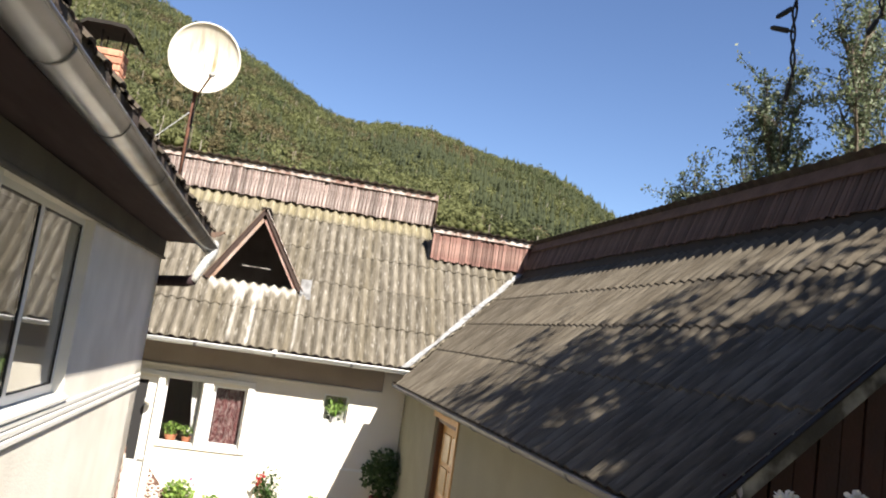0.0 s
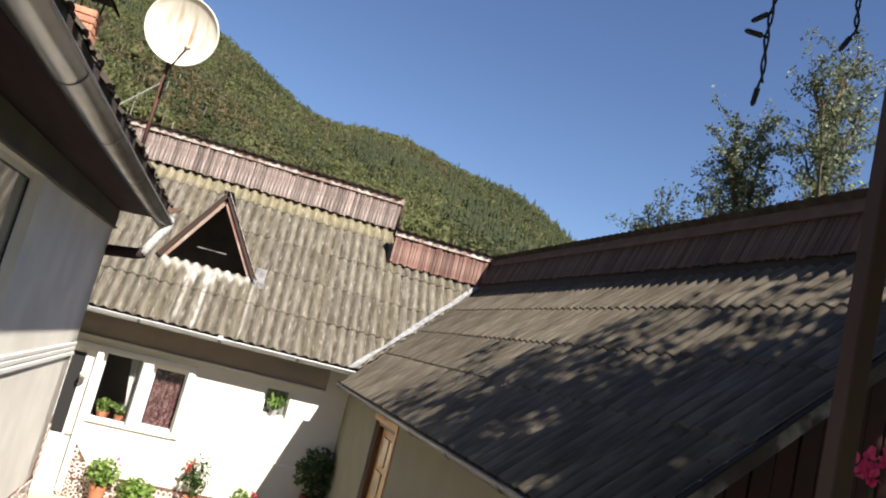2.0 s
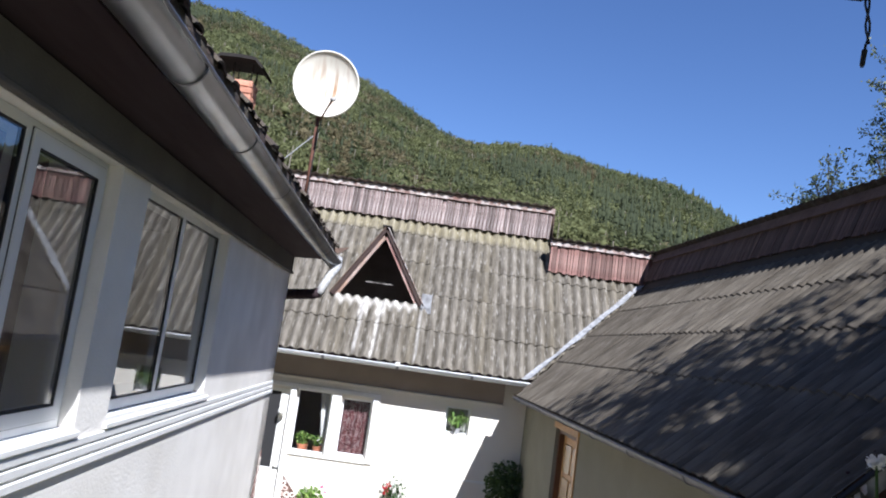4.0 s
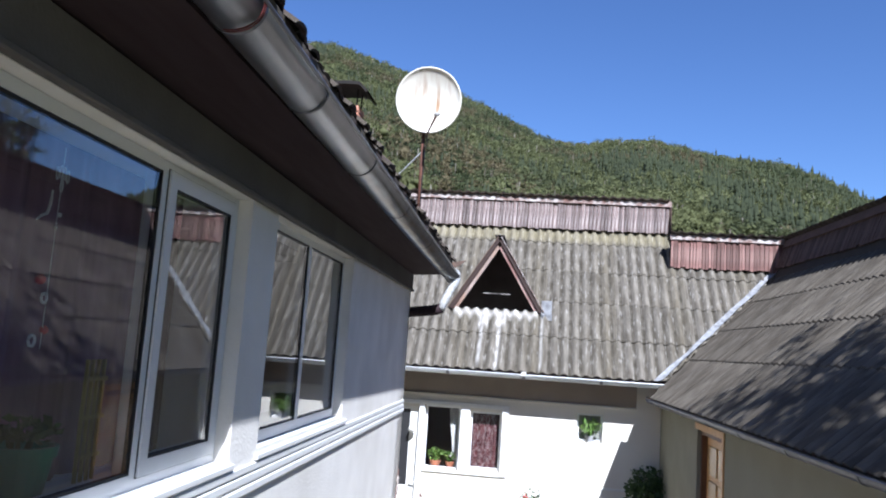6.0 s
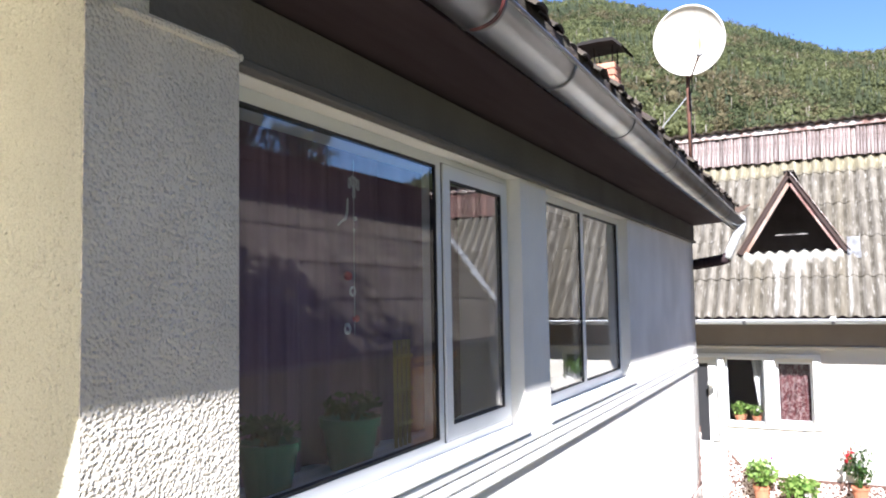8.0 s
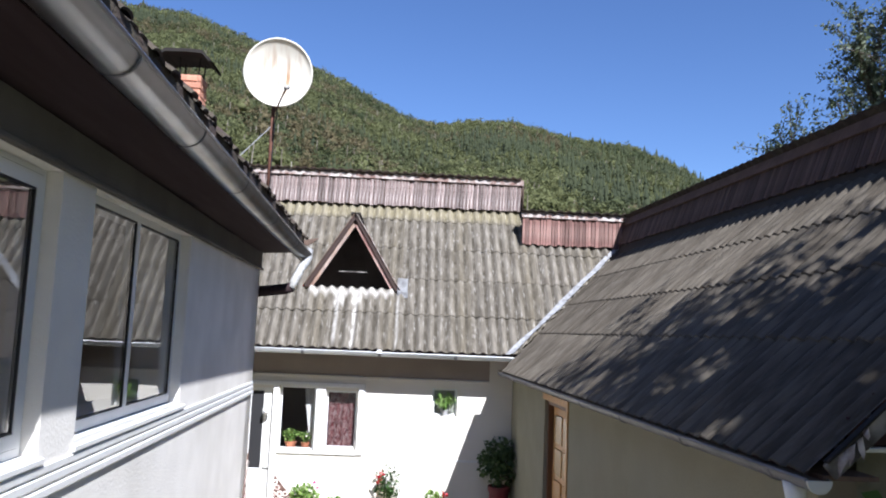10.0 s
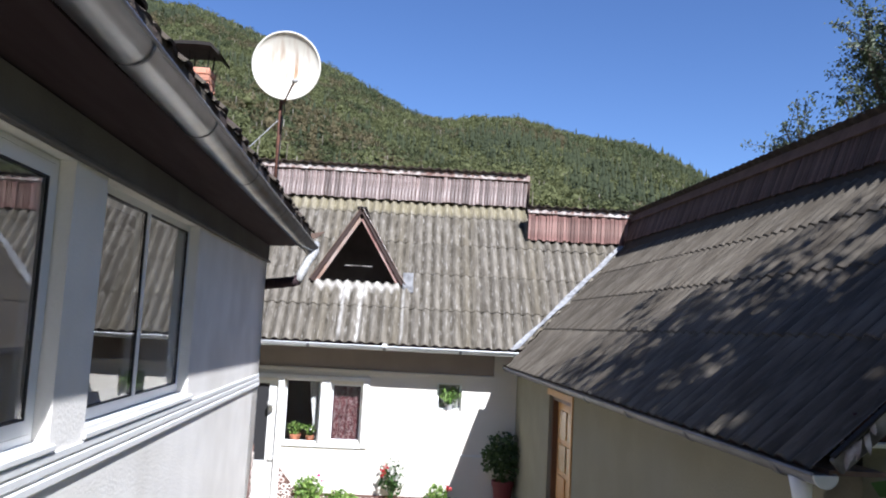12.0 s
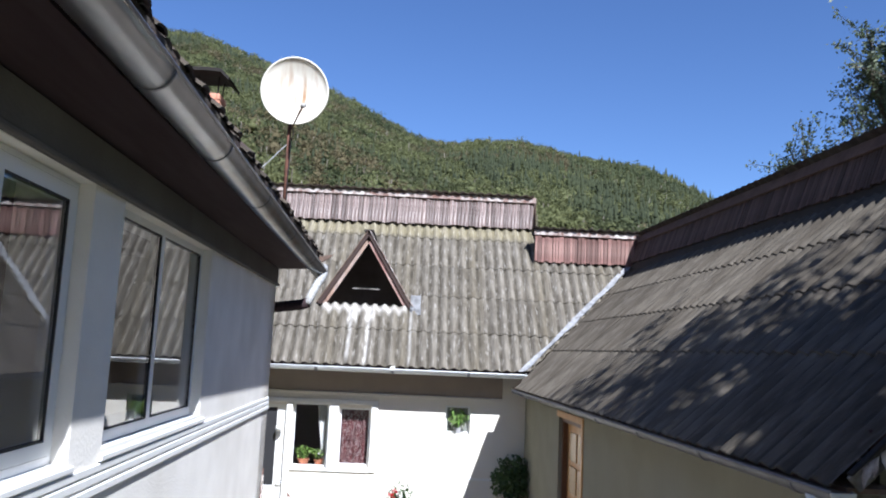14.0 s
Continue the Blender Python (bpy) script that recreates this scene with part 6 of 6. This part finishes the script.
for x, y, z in ((-0.455, 0.07, 0.69), (-0.28, 0.07, 0.71), (-0.07, 0.08, 0.87), (0.04, 0.07, 0.86), (-0.36, 0.03, 0.60)):
    bm = bmesh.new()
    tube(bm, [(x * 0.9, 0, 0.15), (x, y * 0.5, z * 0.6), (x, y, z)], [0.006, 0.005, 0.003], 5)
    part("stem", bm, LEAF_DARK, box_planter)
blooms("white_blossoms", [(-0.462, 0.07, 0.69), (-0.447, 0.07, 0.695), (-0.288, 0.07, 0.715), (-0.273, 0.07, 0.71)], 0.016, PETAL_WHITE, box_planter, 52, 26)
blooms("pink_blossoms", [(-0.09, 0.08, 0.87), (-0.05, 0.08, 0.885), (-0.01, 0.07, 0.885), (0.03, 0.07, 0.875), (-0.09, 0.06, 0.84), (0.07, 0.08, 0.87)], 0.024, PETAL_PINK, box_planter, 53, 14)
hanging = thing("hanging_begonia", pose(-1.17, 0.24, 3.56), "orange-red trailing begonia hanging from the eaves by the door", "hanging plant")
bm = bmesh.new()
o = Vector((-1.17, 0.24, 3.56))
heads = [(-1.196, 0.186, 3.294), (-1.168, 0.223, 3.317), (-1.146, 0.257, 3.324), (-1.158, 0.267, 3.278), (-1.2, 0.23, 3.215), (-1.175, 0.24, 3.25), (-1.21, 0.18, 3.30)]
for h_ in heads:
    h_ = Vector(h_) - o
    part("stem", tube(bmesh.new(), [(0, 0, 0.0), (h_.x * 0.4, h_.y * 0.4, -0.12), h_], [0.004, 0.003, 0.002], 5), BARK, hanging)
for pts in ([(-1.166, 0.269, 3.254), (-1.156, 0.312, 3.202), (-1.147, 0.337, 3.176), (-1.146, 0.358, 3.13), (-1.148, 0.367, 3.083)], [(-1.150, 0.325, 3.185), (-1.158, 0.338, 3.13), (-1.161, 0.351, 3.077)]):
    fine = []
    for p, q in zip(pts, pts[1:]):
        fine += [Vector(p).lerp(Vector(q), k / 5) for k in range(5)]
    fine.append(Vector(pts[-1]))
    fine = [p + Vector((0.0012 * math.sin(2.1 * k), 0.0012 * math.cos(1.7 * k), 0)) - o for k, p in enumerate(fine)]
    tube(bm, fine, [0.0027 if k % 3 == 1 else 0.0015 for k in range(len(fine))], 6)
part("trailing_stem", bm, OLD_WOOD, hanging)
rr = np.random.default_rng(61)
c = rr.normal(size=(60, 3)) * (0.022, 0.022, 0.03) + np.array((-1.181, 0.233, 3.268)) - np.array(o)
c = np.concatenate([c, rr.normal(size=(6, 3)) * 0.008 + np.array((-1.202, 0.246, 3.176)) - np.array(o)])
tagged(petals("foliage", c, rr.normal(size=(len(c), 3)) + (0.2, -0.3, -0.1), 0.021, 0.45, LEAF_PALE, hanging, "", 62), kind="stuff")
blooms("blossoms", [tuple(Vector(p) - o) for p in heads[:5] + heads[6:]] + [tuple(Vector((-1.195, 0.234, 3.20)) - o)], 0.022, PETAL_ORANGE, hanging, 63, 16)
part("hook", boxes((-0.006, 0.006, -0.006, 0.006, -0.02, 0.03)), BLACK, hanging)

# ---- string lights ----
lights = thing("string_lights", pose(0.840, 1.174, 4.25), "unlit black cable fairy lights hanging from the crossbar", "string lights")


def strand(x, y, low, bulbs, seed):
    for ph in (0.0, math.pi):
        bm = bmesh.new()
        n = 44
        tube(bm, [(x + 0.004 * math.cos(k * 0.9 + ph) + 0.004 * math.sin(k * 0.31), y + 0.004 * math.sin(k * 0.9 + ph), low * k / n) for k in range(n + 1)], 0.0026, 5)
        part("cable", bm, CABLE, lights)
    for z, a in bulbs:
        bm = bmesh.new()
        d = Vector((math.cos(a), 0.2, math.sin(a))).normalized()
        p = Vector((x, y, z))
        tube(bm, [p, p + d * 0.012, p + d * 0.014, p + d * 0.045, p + d * 0.05], [0.0026, 0.003, 0.006, 0.0055, 0.003], 8)
        part("bulb", bm, CABLE, lights)


strand(0.0, 0.0, -0.652, [(-0.650, -math.pi / 2), (-0.553, math.pi * 0.98), (-0.495, math.pi * 1.22), (-0.36, 0.2), (-0.16, math.pi)], 1)
strand(0.195, 0.0, -0.475, [(-0.472, -2.0), (-0.33, 0.3), (-0.2, math.pi)], 2)

# ---- inside the wide window ----
part("inner_sill", boxes((-1.70, -1.505, 1.0, 4.9, 2.32, 2.36)), TRIM, house)
for u, pr, hh, sd, lr in ((1.36, 0.085, 0.15, 71, 0.09), (1.76, 0.095, 0.16, 72, 0.10)):
    m = HL @ Matrix.Translation((-1.40, u, 2.362))
    potted(tuple(m.translation), pr, hh, GREEN_POT, lr, 0.07, 80, LEAF_DARK, [], "small plant in a green plastic pot on the inner sill", sd, 0.04)
trellis = thing("plant_trellis", HL @ pose(-1.43, 2.15, 2.362), "little yellow bamboo trellis on the inner sill", "trellis")
for k in range(4):
    part("upright", boxes((-0.005, 0.005, -0.05 + 0.033 * k - 0.005, -0.05 + 0.033 * k + 0.005, 0, 0.38)), BAMBOO, trellis)
for z in (0.08, 0.2, 0.32):
    part("crosspiece", boxes((0.006, 0.012, -0.06, 0.06, z - 0.006, z + 0.006)), BAMBOO, trellis)
bm = bmesh.new()
g = [[bm.verts.new((-1.545 + 0.022 * math.sin(k * 0.9) + 0.012 * math.sin(k * 2.3), 0.95 + 2.1 * k / 90, z)) for k in range(91)] for z in (1.7, 2.5, 3.45)]
for a, b in zip(g, g[1:]):
    for k in range(90):
        bm.faces.new((a[k], a[k + 1], b[k + 1], b[k]))
cur = part("sheer_curtain", bm, CURTAIN_PURPLE, None, "mauve sheer curtain hanging in soft folds", smooth=True)
cur.matrix_basis = HL
tagged(cur, category="curtain")
catcher = thing("suncatcher", HL @ pose(-1.36, 1.73, 3.33), "string of clear rings and red beads in the window", "ornament")
bm = bmesh.new()
tube(bm, [(0, 0, 0), (0, 0, -0.55)], 0.0012, 4)
part("thread", bm, STICKER, catcher)
def crystal_ring(u, z, wide, tall, thick):
    n = 14
    pts = [(0.0, u + wide * math.cos(2 * math.pi * k / n), z + tall * math.sin(2 * math.pi * k / n)) for k in range(n + 1)]
    part("ring", tube(bmesh.new(), pts, thick, 6), CRYSTAL, catcher)


crystal_ring(-0.010, -0.415, 0.013, 0.013, 0.0042)
crystal_ring(-0.040, -0.530, 0.014, 0.014, 0.0046)
for u, z in ((-0.022, -0.075), (-0.006, -0.068), (0.010, -0.070), (0.026, -0.076), (0.002, -0.105)):
    crystal_ring(u, z, 0.006, 0.017, 0.0022)
part("hook", tube(bmesh.new(), [(0, -0.034, -0.125), (0, -0.036, -0.165), (0, -0.046, -0.190), (0, -0.068, -0.200), (0, -0.088, -0.214)], [0.003, 0.0045, 0.0045, 0.004, 0.002], 6), CRYSTAL, catcher, "curved clear glass hook")
for u, z, size, mat in ((0.010, -0.185, 0.007, CRYSTAL), (0.0, -0.222, 0.005, CRYSTAL), (-0.036, -0.367, 0.014, PETAL_RED), (0.008, -0.500, 0.012, PETAL_RED)):
    bm = bmesh.new()
    bmesh.ops.create_icosphere(bm, subdivisions=2, radius=size)
    part("bead", bm, mat, catcher).matrix_basis = pose(0, u, z)


# stickers on the terrace door
def sticker(name, n, z, mat, shape, label):
    bm = bmesh.new()
    vs = [bm.verts.new((x, 0, y)) for x, y in shape]
    bm.faces.new(vs)
    f = bmesh.ops.extrude_face_region(bm, geom=bm.faces[:])
    bmesh.ops.translate(bm, verts=[v for v in f["geom"] if isinstance(v, bmesh.types.BMVert)], vec=(0, 0.0015, 0))
    ob = part(name, bm, mat, None, label)
    ob.matrix_basis = HL @ pose(n, 0.5640, z)
    tagged(ob, category="sticker", group="door stickers")


def wing_radius(q):
    return 0.016 + sum(a * math.exp(-((((q - m + math.pi) % (2 * math.pi)) - math.pi) / w) ** 2) for a, m, w in ((0.036, 1.2, 0.42), (0.014, 2.5, 0.5), (0.028, 4.2, 0.5), (0.016, 5.6, 0.5), (0.012, 0.2, 0.5)))


lobes = [(wing_radius(q) * math.cos(q), wing_radius(q) * math.sin(q)) for q in [2 * math.pi * k / 60 for k in range(60)]]
star = [((0.026 if k % 2 == 0 else 0.012) * math.cos(math.pi * k / 6), (0.026 if k % 2 == 0 else 0.012) * math.sin(math.pi * k / 6)) for k in range(12)]
sticker("paper_cutout", -1.622, 2.926, STICKER, lobes, "white paper cut-out stuck to the door glass")
sticker("paper_cutout", -1.803, 2.949, STICKER, [(-x, y) for x, y in lobes], "white paper cut-out stuck to the door glass")
sticker("gold_star", -1.613, 3.19, GOLD, star, "gold star stuck to the door glass")
